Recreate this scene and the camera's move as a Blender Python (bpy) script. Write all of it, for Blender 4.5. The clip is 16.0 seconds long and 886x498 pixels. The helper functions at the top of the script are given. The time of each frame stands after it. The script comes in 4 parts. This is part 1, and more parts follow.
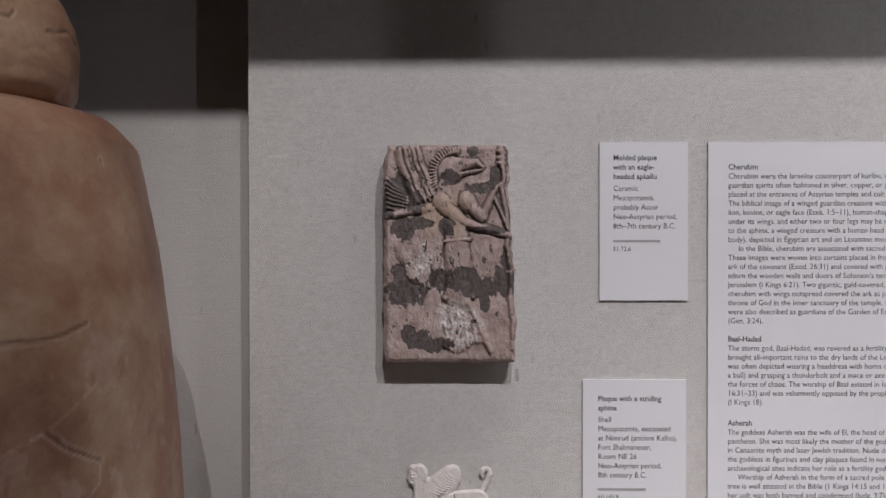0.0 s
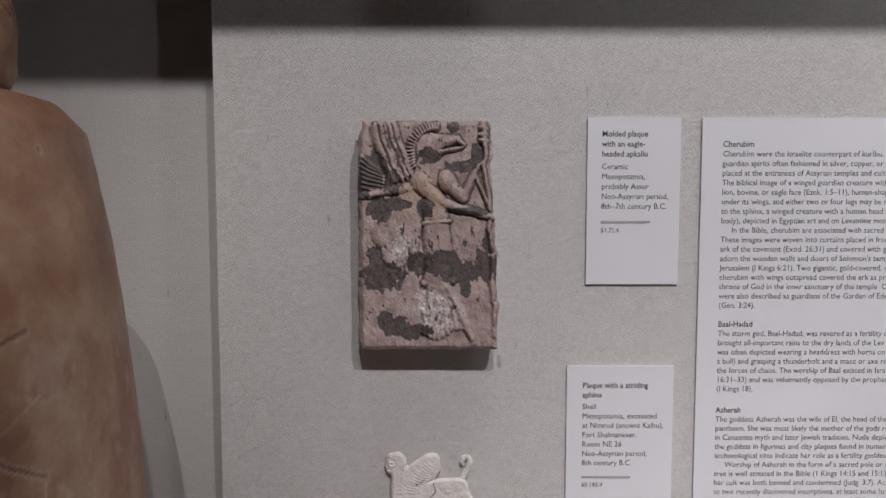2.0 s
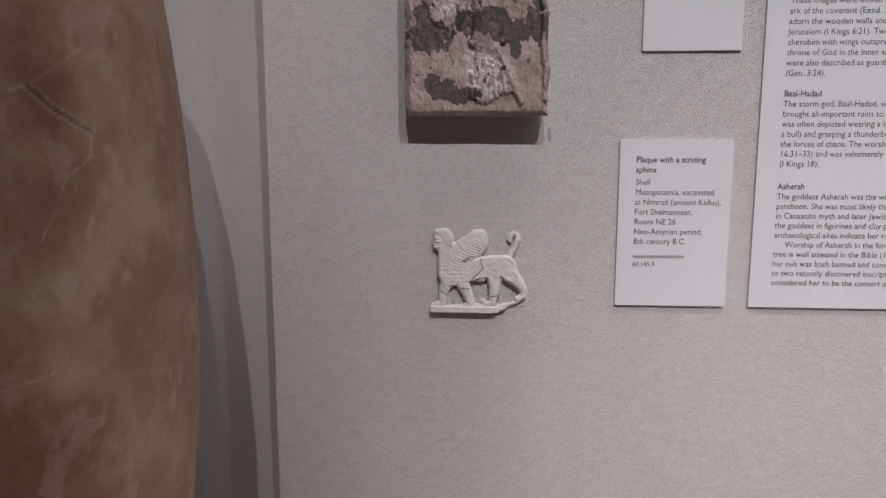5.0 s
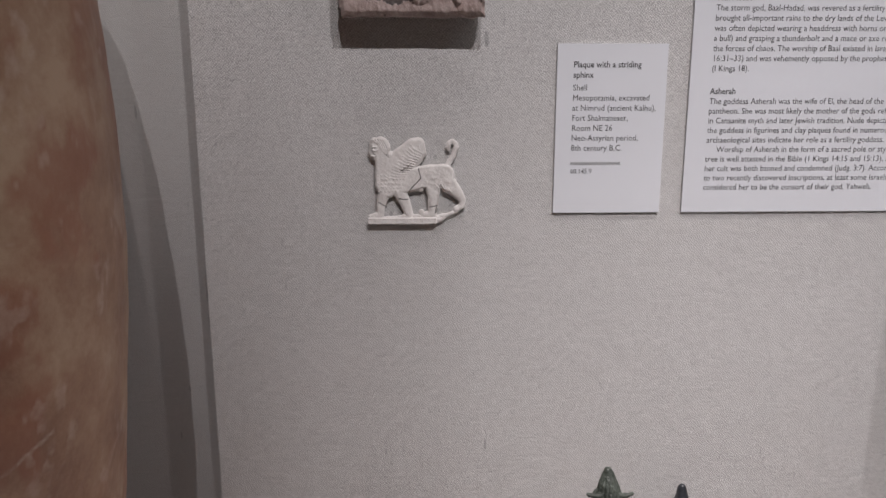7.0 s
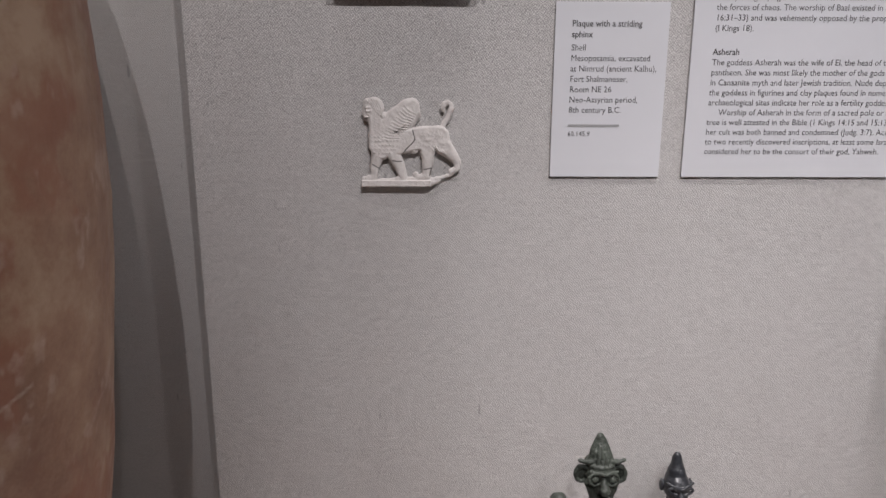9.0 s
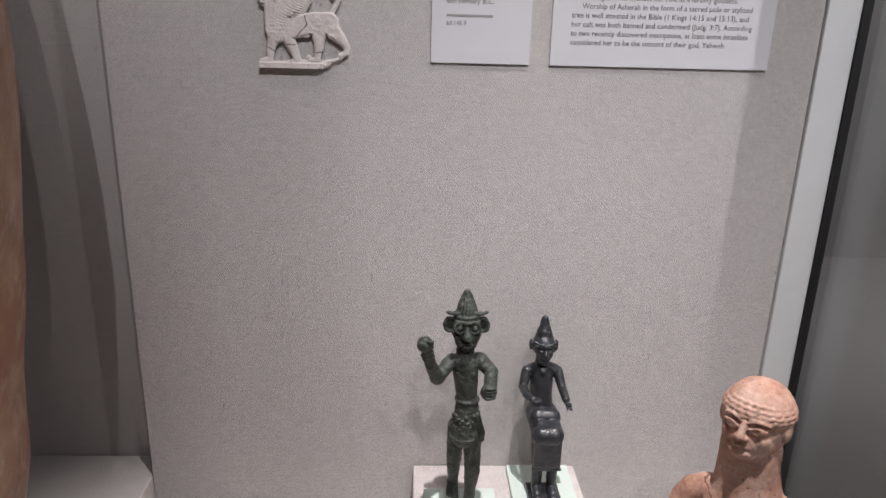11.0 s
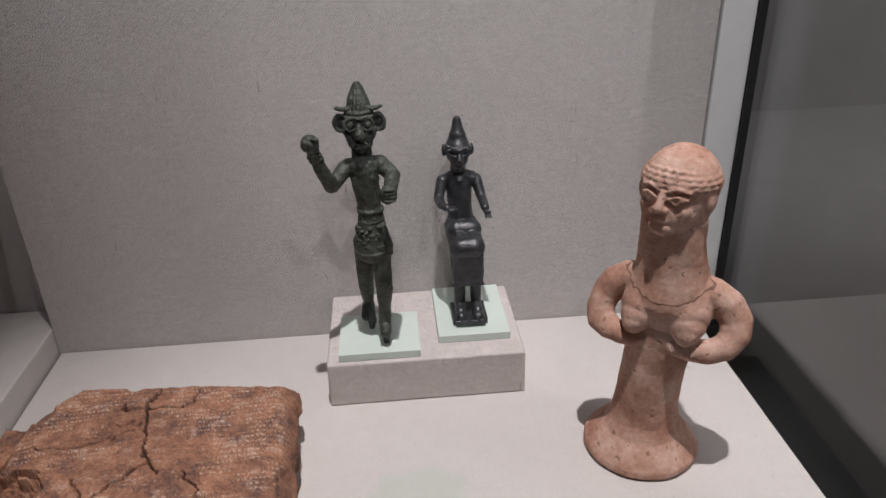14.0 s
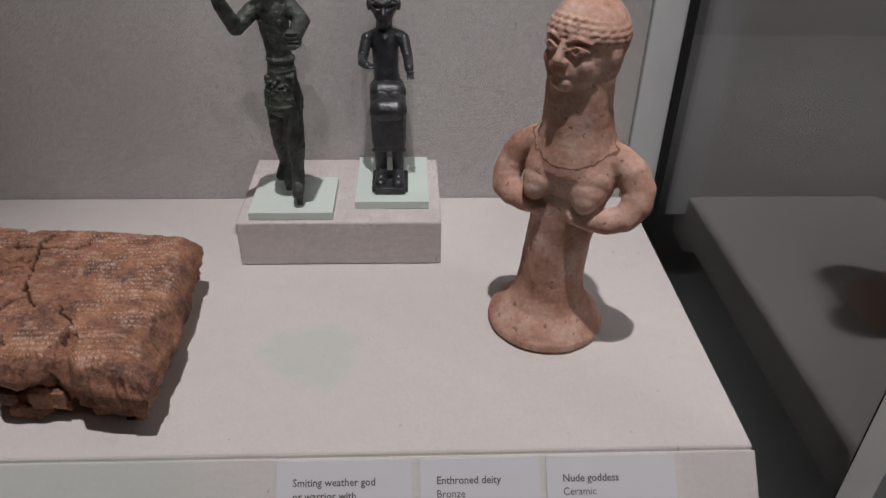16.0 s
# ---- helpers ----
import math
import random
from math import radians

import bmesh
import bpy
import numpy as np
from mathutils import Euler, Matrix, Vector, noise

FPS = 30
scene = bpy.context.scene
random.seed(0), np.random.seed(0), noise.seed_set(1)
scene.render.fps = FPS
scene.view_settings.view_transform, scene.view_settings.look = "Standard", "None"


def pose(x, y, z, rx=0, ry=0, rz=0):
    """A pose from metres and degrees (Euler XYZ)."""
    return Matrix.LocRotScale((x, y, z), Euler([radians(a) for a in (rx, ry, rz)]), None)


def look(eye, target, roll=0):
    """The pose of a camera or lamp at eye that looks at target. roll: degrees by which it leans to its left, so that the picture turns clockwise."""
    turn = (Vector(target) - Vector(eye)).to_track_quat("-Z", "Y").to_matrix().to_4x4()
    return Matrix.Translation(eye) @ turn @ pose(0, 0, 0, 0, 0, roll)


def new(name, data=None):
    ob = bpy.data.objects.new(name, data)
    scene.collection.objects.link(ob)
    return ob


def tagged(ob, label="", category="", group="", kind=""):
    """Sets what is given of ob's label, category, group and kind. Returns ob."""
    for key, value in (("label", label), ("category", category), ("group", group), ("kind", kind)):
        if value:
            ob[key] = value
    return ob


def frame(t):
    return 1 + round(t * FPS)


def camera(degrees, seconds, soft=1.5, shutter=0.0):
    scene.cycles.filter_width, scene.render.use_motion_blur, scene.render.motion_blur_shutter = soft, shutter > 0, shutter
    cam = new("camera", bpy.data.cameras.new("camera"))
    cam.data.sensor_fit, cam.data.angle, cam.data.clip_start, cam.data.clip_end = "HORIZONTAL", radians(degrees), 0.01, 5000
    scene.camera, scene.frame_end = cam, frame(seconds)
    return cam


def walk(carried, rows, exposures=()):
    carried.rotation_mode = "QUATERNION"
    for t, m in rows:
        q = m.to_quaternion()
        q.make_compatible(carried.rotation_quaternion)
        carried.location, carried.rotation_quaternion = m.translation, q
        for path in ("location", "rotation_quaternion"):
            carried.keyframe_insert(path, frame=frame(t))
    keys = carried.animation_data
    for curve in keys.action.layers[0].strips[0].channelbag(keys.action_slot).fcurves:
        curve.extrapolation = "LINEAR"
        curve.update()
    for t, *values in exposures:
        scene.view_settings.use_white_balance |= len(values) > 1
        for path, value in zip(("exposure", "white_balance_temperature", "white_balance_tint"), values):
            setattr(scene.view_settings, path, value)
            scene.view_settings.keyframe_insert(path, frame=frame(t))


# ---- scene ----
cam = camera(62.2, 16.0)
PATH = [
    (0, (0.015, -0.006, 1.5), (-0.012, 1.994, 1.479), -0.1),
    (0.5, (0.019, -0.01, 1.499), (-0.022, 1.989, 1.456), -0.3),
    (1, (0.021, -0.01, 1.502), (-0.026, 1.989, 1.447), -0.3),
    (1.5, (0.03, 0.002, 1.506), (-0.022, 1.997, 1.378), -0.4),
    (2, (0.02, 0.017, 1.516), (0.025, 2.011, 1.366), -0.0),
    (2.5, (0.015, 0.03, 1.509), (0.008, 2.028, 1.435), -0.2),
    (3, (0.016, 0.026, 1.502), (0.011, 2.024, 1.427), 0.1),
    (3.5, (0.018, 0.015, 1.492), (-0.066, 2.011, 1.404), -0.3),
    (4, (0.021, 0.009, 1.478), (-0.067, 2.005, 1.381), -0.3),
    (4.5, (0.031, 0.012, 1.445), (-0.131, 2.0, 1.298), -0.4),
    (5, (0.023, 0.016, 1.42), (-0.115, 1.987, 1.11), 0.0),
    (5.2, (0.024, 0.015, 1.411), (-0.09, 1.978, 1.045), -0.1),
    (7.3, (0.016, 0.019, 1.392), (0.081, 1.966, 0.943), 0.0),
    (7.5, (0.023, 0.02, 1.396), (0.068, 1.962, 0.921), -0.1),
    (8, (0.024, 0.026, 1.395), (0.05, 1.965, 0.905), -0.1),
    (8.2, (0.022, 0.025, 1.389), (0.043, 1.973, 0.936), 0.2),
    (10.3, (0.056, 0.004, 1.38), (0.08, 1.922, 0.811), 0.2),
    (10.5, (0.062, -0.008, 1.368), (0.118, 1.908, 0.797), 0.4),
    (11, (0.083, -0.038, 1.357), (0.165, 1.859, 0.727), 1.6),
    (11.5, (0.099, -0.036, 1.33), (0.165, 1.845, 0.656), 0.1),
    (12, (0.112, -0.019, 1.307), (0.23, 1.836, 0.569), 0.2),
    (12.5, (0.121, -0.017, 1.298), (0.248, 1.768, 0.404), -0.4),
    (13, (0.122, -0.016, 1.297), (0.244, 1.759, 0.382), -1.4),
    (13.5, (0.126, -0.01, 1.299), (0.256, 1.775, 0.406), -1.0),
    (14, (0.132, -0.013, 1.29), (0.258, 1.763, 0.38), -1.9),
    (14.5, (0.151, -0.022, 1.28), (0.228, 1.714, 0.29), 0.2),
    (15, (0.167, -0.026, 1.276), (0.194, 1.695, 0.256), 0.4),
    (15.5, (0.176, -0.025, 1.268), (0.246, 1.677, 0.219), 1.6),
    (16, (0.189, -0.018, 1.257), (0.273, 1.644, 0.147), 1.2),
]
EXPOSURES = [(0, -0.1), (3.5, -0.1), (5, -0.15), (8, -0.15), (11, -0.15), (12, -0.35), (12.5, -0.6), (13, -0.6), (15, -0.65), (15.5, -0.68), (16, -0.96)]
walk(cam, [(t, look(eye, target, roll)) for t, eye, target, roll in PATH], EXPOSURES)

# ---- light ----
world = bpy.data.worlds.new("gallery_dim")
scene.world = world
world.use_nodes = True
world.node_tree.nodes["Background"].inputs[0].default_value = (0.9, 0.93, 1.0, 1)
world.node_tree.nodes["Background"].inputs[1].default_value = 0.080


def lamp(name, eye, target, watts, size, angle, colour):
    data = bpy.data.lights.new(name, "SPOT")
    data.energy, data.shadow_soft_size, data.spot_size, data.spot_blend, data.color = watts, size, radians(angle), 0.9, colour
    ob = new(name, data)
    ob.matrix_world = look(eye, target)
    return ob


WHITE = (1.0, 0.955, 0.985)
lamp("track_spot_front", (0.76, -1.4, 3.26), (0.205, 0.43, 1.58), 112, 0.008, 18.5, WHITE)
lamp("track_spot_centre", (0.20, -1.4, 3.26), (0.15, 0.43, 1.50), 96, 0.008, 19.0, WHITE)
lamp("track_spot_left", (0.45, -1.4, 3.26), (-0.30, 0.30, 1.64), 98, 0.010, 13.8, (1.0, 0.92, 0.90))
lamp("case_spot_above", (0.18, 0.06, 2.4), (0.175, 0.170, 1.0), 98, 0.014, 37, (1.0, 0.935, 0.94))
# unseen fill lamp, added to brighten the gallery behind the side glass
lamp("gallery_wall_fill", (2.1, 1.6, 3.8), (2.7, 4.0, 0.5), 150, 0.06, 80, WHITE)
lamp("track_spot_side", (2.0, -1.0, 2.6), (-0.04, 0.40, 1.10), 24, 0.03, 32, WHITE)

# ---- materials ----


def material(name):
    m = bpy.data.materials.new(name)
    m.use_nodes = True
    t = m.node_tree
    return m, t, t.nodes["Principled BSDF"]


def node(t, kind, **values):
    n = t.nodes.new(kind)
    for key, value in values.items():
        n.inputs[key].default_value = value
    return n


def op(t, kind, a, b=None):
    n = t.nodes.new("ShaderNodeMath")
    n.operation = kind
    for i, v in enumerate((a, b)):
        if v is None:
            continue
        if isinstance(v, (int, float)):
            n.inputs[i].default_value = v
        else:
            t.links.new(v, n.inputs[i])
    return n.outputs[0]


def ramp(t, source, stops):
    n = t.nodes.new("ShaderNodeValToRGB")
    while len(n.color_ramp.elements) < len(stops):
        n.color_ramp.elements.new(0.5)
    for e, (at, colour) in zip(n.color_ramp.elements, stops):
        e.position, e.color = at, (*colour, 1)
    t.links.new(source, n.inputs[0])
    return n.outputs[0]


def mix(t, factor, a, b, how="MIX"):
    n = t.nodes.new("ShaderNodeMix")
    n.data_type, n.blend_type = "RGBA", how
    for socket, v in ((n.inputs[0], factor), (n.inputs[6], a), (n.inputs[7], b)):
        if isinstance(v, (int, float)):
            socket.default_value = v
        elif isinstance(v, tuple):
            socket.default_value = (*v, 1)
        else:
            t.links.new(v, socket)
    return n.outputs[2]


def coords(t):
    return t.nodes.new("ShaderNodeTexCoord").outputs["Object"]


def noise_of(t, at, scale, detail=4.0, rough=0.55):
    n = node(t, "ShaderNodeTexNoise", Scale=scale, Detail=detail, Roughness=rough)
    t.links.new(at, n.inputs["Vector"])
    return n.outputs["Fac"]


def bump(t, shader, height, strength, distance):
    n = node(t, "ShaderNodeBump", Strength=strength, Distance=distance)
    t.links.new(height, n.inputs["Height"])
    t.links.new(n.outputs[0], shader.inputs["Normal"])


def linen(name, light, dark, pitch=0.0012, light_tint=None):
    """Woven linen: over and under threads, slubs and faint soiling."""
    m, t, s = material(name)
    at = coords(t)
    wob = node(t, "ShaderNodeTexNoise", Scale=420.0, Detail=3.0)
    t.links.new(at, wob.inputs["Vector"])
    shift = node(t, "ShaderNodeVectorMath")
    shift.operation = "MULTIPLY_ADD"
    shift.inputs[1].default_value = (0.0025, 0.0025, 0.0025)
    t.links.new(wob.outputs["Color"], shift.inputs[0])
    t.links.new(at, shift.inputs[2])
    xyz = t.nodes.new("ShaderNodeSeparateXYZ")
    t.links.new(shift.outputs[0], xyz.inputs[0])
    k = 2 * math.pi / pitch
    a = op(t, "SINE", op(t, "MULTIPLY", xyz.outputs["X"], k))
    b = op(t, "SINE", op(t, "MULTIPLY", op(t, "ADD", xyz.outputs["Y"], xyz.outputs["Z"]), k))
    weave = op(t, "MULTIPLY_ADD", op(t, "MULTIPLY", a, b), 0.5)
    weave.node.inputs[2].default_value = 0.5
    grain = noise_of(t, at, 700, 3)
    cloud = noise_of(t, at, 9, 5)
    lines = node(t, "ShaderNodeTexNoise", Scale=1.0, Detail=3.0)
    stretch = node(t, "ShaderNodeMapping")
    stretch.inputs["Scale"].default_value = (90, 90, 900)
    t.links.new(at, stretch.inputs[0])
    t.links.new(stretch.outputs[0], lines.inputs["Vector"])
    fac = op(t, "ADD", op(t, "MULTIPLY", weave, 0.59), op(t, "MULTIPLY", grain, 0.45))
    fac = op(t, "ADD", fac, op(t, "MULTIPLY", lines.outputs["Fac"], 0.20))
    col = ramp(t, fac, [(0.25, dark), (0.9, light)])
    col = mix(t, op(t, "MULTIPLY", op(t, "SUBTRACT", cloud, 0.35), 0.35), col, tuple(0.8 * c for c in light))
    slub = noise_of(t, stretch.outputs[0], 0.6, 1)
    # short dark slubs, most of them upright, and a few lying threads
    upright = node(t, "ShaderNodeMapping")
    upright.inputs["Scale"].default_value = (620, 620, 120)
    t.links.new(at, upright.inputs[0])
    fleck = ramp(t, noise_of(t, upright.outputs[0], 0.42, 1), [(0.775, (0, 0, 0)), (0.80, (1, 1, 1))])
    lying = node(t, "ShaderNodeMapping")
    lying.inputs["Scale"].default_value = (60, 60, 760)
    t.links.new(at, lying.inputs[0])
    pale = ramp(t, noise_of(t, lying.outputs[0], 0.5, 2), [(0.66, (0, 0, 0)), (0.76, (1, 1, 1))])
    col = mix(t, op(t, "MULTIPLY", pale, 0.35), col, light)
    col = mix(t, op(t, "MULTIPLY", fleck, 0.4), col, tuple(0.45 * c for c in dark))
    if light_tint:
        col = light_tint(t, at, col)
    t.links.new(col, s.inputs["Base Color"])
    s.inputs["Roughness"].default_value = 0.9
    s.inputs["Specular IOR Level"].default_value = 0.2
    bump(t, s, op(t, "ADD", weave, op(t, "MULTIPLY", slub, 0.8)), 0.4, 0.0004)
    return m


def speckled(name, stops, scale, rough=0.8, relief=0.0004, spec=0.3, fine=900, pits=0.0):
    """An uneven surface: colour clouds from the stops, fine grain, pits and bumps."""
    m, t, s = material(name)
    at = coords(t)
    big = noise_of(t, at, scale, 6, 0.6)
    small = noise_of(t, at, fine, 4, 0.6)
    f = op(t, "ADD", op(t, "MULTIPLY", big, 0.75), op(t, "MULTIPLY", small, 0.25))
    col = ramp(t, f, stops)
    height = op(t, "ADD", op(t, "MULTIPLY", small, 0.5), noise_of(t, at, fine * 0.25, 5))
    if pits:
        hole = ramp(t, noise_of(t, at, fine * 0.8, 1), [(0.68, (0, 0, 0)), (0.74, (1, 1, 1))])
        col = mix(t, op(t, "MULTIPLY", hole, pits), col, tuple(0.35 * c for c in stops[0][1]))
        height = op(t, "SUBTRACT", height, op(t, "MULTIPLY", hole, 0.9))
    t.links.new(col, s.inputs["Base Color"])
    s.inputs["Roughness"].default_value = rough
    s.inputs["Specular IOR Level"].default_value = spec
    bump(t, s, height, 0.5, relief)
    return m


def plain(name, colour, rough=0.6, vary=0.1, scale=60):
    m, t, s = material(name)
    f = noise_of(t, coords(t), scale, 5)
    t.links.new(ramp(t, f, [(0.3, tuple(c * (1 - vary) for c in colour)), (0.7, colour)]), s.inputs["Base Color"])
    s.inputs["Roughness"].default_value = rough
    return m


LINEN = linen("grey_linen", (0.745, 0.722, 0.704), (0.215, 0.206, 0.20), 0.0016)
LINEN_WALL = linen("wall_linen", (0.62, 0.605, 0.59), (0.32, 0.305, 0.295), 0.0014)


def green_light_patch(t, at, col, mid=(0.160, 0.285, 0.999), size=1.0):
    """A faint patch of green reflected light, painted into the cloth's colour."""
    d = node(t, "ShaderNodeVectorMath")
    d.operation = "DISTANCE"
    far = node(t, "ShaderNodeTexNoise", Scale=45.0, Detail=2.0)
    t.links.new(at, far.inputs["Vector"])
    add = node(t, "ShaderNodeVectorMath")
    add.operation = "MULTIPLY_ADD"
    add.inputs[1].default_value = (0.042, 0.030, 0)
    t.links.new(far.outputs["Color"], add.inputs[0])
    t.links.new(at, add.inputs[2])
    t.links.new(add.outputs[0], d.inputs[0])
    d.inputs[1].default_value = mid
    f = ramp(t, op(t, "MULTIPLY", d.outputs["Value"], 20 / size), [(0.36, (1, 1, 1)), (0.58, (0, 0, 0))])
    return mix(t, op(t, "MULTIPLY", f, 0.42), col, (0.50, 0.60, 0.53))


# deck and rail carry the green reflected light in their base colour
LINEN_DECK = linen("deck_linen", (0.74, 0.71, 0.69), (0.56, 0.53, 0.51), 0.0009, green_light_patch)
LINEN_RAIL = linen("rail_linen", (0.74, 0.71, 0.69), (0.56, 0.53, 0.51), 0.0009, lambda t, at, col: green_light_patch(t, at, col, (0.045, 0.19, 0.985), 3.2))
LINEN_FLAT = linen("pale_linen", (0.74, 0.71, 0.69), (0.56, 0.53, 0.51), 0.0009)
TERRACOTTA = speckled("pink_terracotta", [(0.36, (0.36, 0.18, 0.125)), (0.5, (0.50, 0.30, 0.228)), (0.64, (0.63, 0.445, 0.37))], 45, 0.8, 0.0005, 0.25, 420, 0.5)


def collar_crack(m):
    """The mended joint round the figurine's neck: a thin dark line, lower at the front."""
    t = m.node_tree
    s = t.nodes["Principled BSDF"]
    at = coords(t)
    xyz = t.nodes.new("ShaderNodeSeparateXYZ")
    t.links.new(at, xyz.inputs[0])
    way = op(t, "ADD", op(t, "MULTIPLY", xyz.outputs["X"], -0.40), op(t, "MULTIPLY", xyz.outputs["Y"], -0.55))
    z = op(t, "ADD", xyz.outputs["Z"], op(t, "MULTIPLY", op(t, "ADD", way, 0.4 * 0.265 + 0.55 * 0.2965), 0.75))
    z = op(t, "ADD", z, op(t, "MULTIPLY", op(t, "SUBTRACT", noise_of(t, at, 160, 4), 0.5), 0.004))
    off = op(t, "ABSOLUTE", op(t, "SUBTRACT", z, 0.999 + 0.1130))
    line = ramp(t, op(t, "MULTIPLY", off, 1000), [(0.22, (1, 1, 1)), (0.5, (0, 0, 0))])
    old = s.inputs["Base Color"].links[0].from_socket
    t.links.new(mix(t, op(t, "MULTIPLY", line, 0.75), old, (0.10, 0.05, 0.035)), s.inputs["Base Color"])


collar_crack(TERRACOTTA)


def marked_clay(name, stops, pale, scale, fine, relief, rough, grain=0.45):
    """Worn clay whose marks (attribute red: crack or loss, green: pale deposit, blue: raw red clay) come from the mesh."""
    m, t, s = material(name)
    at = coords(t)
    a = t.nodes.new("ShaderNodeAttribute")
    a.attribute_name = "marks"
    sep = t.nodes.new("ShaderNodeSeparateColor")
    t.links.new(a.outputs["Color"], sep.inputs[0])
    big, small = noise_of(t, at, scale, 7, 0.65), noise_of(t, at, fine, 5, 0.65)
    col = ramp(t, op(t, "ADD", op(t, "MULTIPLY", big, 1 - grain), op(t, "MULTIPLY", small, grain)), stops)
    col = mix(t, op(t, "MULTIPLY", sep.outputs[2], 0.58), col, tuple(c * k for c, k in zip(stops[0][1], (1.15, 0.85, 0.8))))
    col = mix(t, op(t, "MULTIPLY", sep.outputs[1], op(t, "ADD", 0.25, small)), col, pale)
    col = mix(t, op(t, "MULTIPLY", sep.outputs[0], 0.85), col, tuple(0.3 * c for c in stops[0][1]))
    t.links.new(col, s.inputs["Base Color"])
    s.inputs["Roughness"].default_value = rough
    s.inputs["Specular IOR Level"].default_value = 0.3
    bump(t, s, op(t, "ADD", small, noise_of(t, at, fine * 0.2, 5)), 0.6, relief)
    return m


JAR = marked_clay("worn_clay", [(0.36, (0.24, 0.125, 0.082)), (0.5, (0.345, 0.205, 0.135)), (0.64, (0.45, 0.315, 0.218))], (0.58, 0.46, 0.38), 22, 420, 0.00025, 0.42, 0.12)
TABLET = marked_clay("burnt_clay", [(0.34, (0.080, 0.058, 0.054)), (0.43, (0.18, 0.098, 0.074)), (0.50, (0.31, 0.153, 0.098)), (0.57, (0.42, 0.215, 0.133)), (0.68, (0.55, 0.35, 0.255))], (0.66, 0.50, 0.40), 65, 620, 0.0014, 0.85, 0.38)
GREEN_BRONZE = speckled("green_bronze", [(0.3, (0.022, 0.026, 0.022)), (0.5, (0.05, 0.058, 0.048)), (0.7, (0.10, 0.115, 0.095))], 130, 0.5, 0.0005, 0.4, 1500, 0.3)
DARK_BRONZE = speckled("dark_bronze", [(0.3, (0.014, 0.015, 0.018)), (0.5, (0.026, 0.028, 0.033)), (0.7, (0.055, 0.058, 0.062))], 140, 0.36, 0.0002, 0.6, 1500)
SHELL = speckled("ivory_shell", [(0.3, (0.60, 0.555, 0.53)), (0.7, (0.80, 0.765, 0.735))], 130, 0.55, 0.0004, 0.4, 1000)


def hairlines(m, lines, width, colour):
    """Thin dark joins on a flat piece; each line runs between two (x, z) points."""
    t = m.node_tree
    s = t.nodes["Principled BSDF"]
    at = coords(t)
    wob = node(t, "ShaderNodeTexNoise", Scale=500.0, Detail=2.0)
    t.links.new(at, wob.inputs["Vector"])
    moved = node(t, "ShaderNodeVectorMath")
    moved.operation = "MULTIPLY_ADD"
    moved.inputs[1].default_value = (0.0008, 0, 0.0008)
    t.links.new(wob.outputs["Color"], moved.inputs[0])
    t.links.new(at, moved.inputs[2])
    xyz = t.nodes.new("ShaderNodeSeparateXYZ")
    t.links.new(moved.outputs[0], xyz.inputs[0])
    col = s.inputs["Base Color"].links[0].from_socket
    for (x0, z0), (x1, z1) in lines:
        long = math.hypot(x1 - x0, z1 - z0)
        ux, uz = (x1 - x0) / long, (z1 - z0) / long
        px, pz = op(t, "SUBTRACT", xyz.outputs["X"], x0 + 0.0004), op(t, "SUBTRACT", xyz.outputs["Z"], z0 + 0.0004)
        along = op(t, "ADD", op(t, "MULTIPLY", px, ux), op(t, "MULTIPLY", pz, uz))
        across = op(t, "SUBTRACT", op(t, "MULTIPLY", px, uz), op(t, "MULTIPLY", pz, ux))
        beyond = op(t, "SUBTRACT", op(t, "ABSOLUTE", op(t, "SUBTRACT", along, long / 2)), long / 2)
        d = op(t, "MAXIMUM", op(t, "ABSOLUTE", across), beyond)
        f = ramp(t, op(t, "DIVIDE", d, width * 2), [(0.3, (1, 1, 1)), (0.5, (0, 0, 0))])
        col = mix(t, op(t, "MULTIPLY", f, 0.85), col, colour)
    t.links.new(col, s.inputs["Base Color"])


def shell_at(x, y):
    return (-0.0130 + (x - 120) * 0.0001045, 1.3170 + (552 - y) * 0.0001014)


hairlines(SHELL, [(shell_at(*p), shell_at(*q)) for p, q in (((393, 238), (404, 290)), ((404, 290), (342, 360)), ((176, 425), (214, 448)), ((286, 405), (330, 408)), ((450, 452), (490, 446)), ((492, 446), (482, 486)))], 0.0004, (0.06, 0.05, 0.045))
PAPER = plain("label_card", (0.67, 0.672, 0.70), 0.6, 0.03, 20)
INK = plain("printed_ink", (0.085, 0.083, 0.085), 0.7)
MINT = plain("mint_board", (0.66, 0.76, 0.70), 0.5, 0.05)
POST = plain("grey_paint", (0.62, 0.64, 0.64), 0.5, 0.05)
BLACK = plain("black_gasket", (0.012, 0.012, 0.013), 0.5)
DARK_WALL = plain("gallery_paint", (0.52, 0.51, 0.50), 0.8, 0.1, 4)
GLASS, _t, _s = material("case_glass")
_s.inputs["Transmission Weight"].default_value = 1.0
_s.inputs["Roughness"].default_value = 0.0
_s.inputs["IOR"].default_value = 1.52
_s.inputs["Base Color"].default_value = (0.93, 0.95, 0.94, 1)

# ---- building helpers ----


def mesh_object(name, bm, mat, smooth=False):
    me = bpy.data.meshes.new(name)
    bm.to_mesh(me)
    bm.free()
    me.materials.append(mat)
    if smooth:
        for p in me.polygons:
            p.use_smooth = True
    return new(name, me)


def part(name, bm, mat, parent, label="", smooth=False):
    ob = mesh_object(name, bm, mat, smooth)
    ob.parent = parent
    return tagged(ob, label)


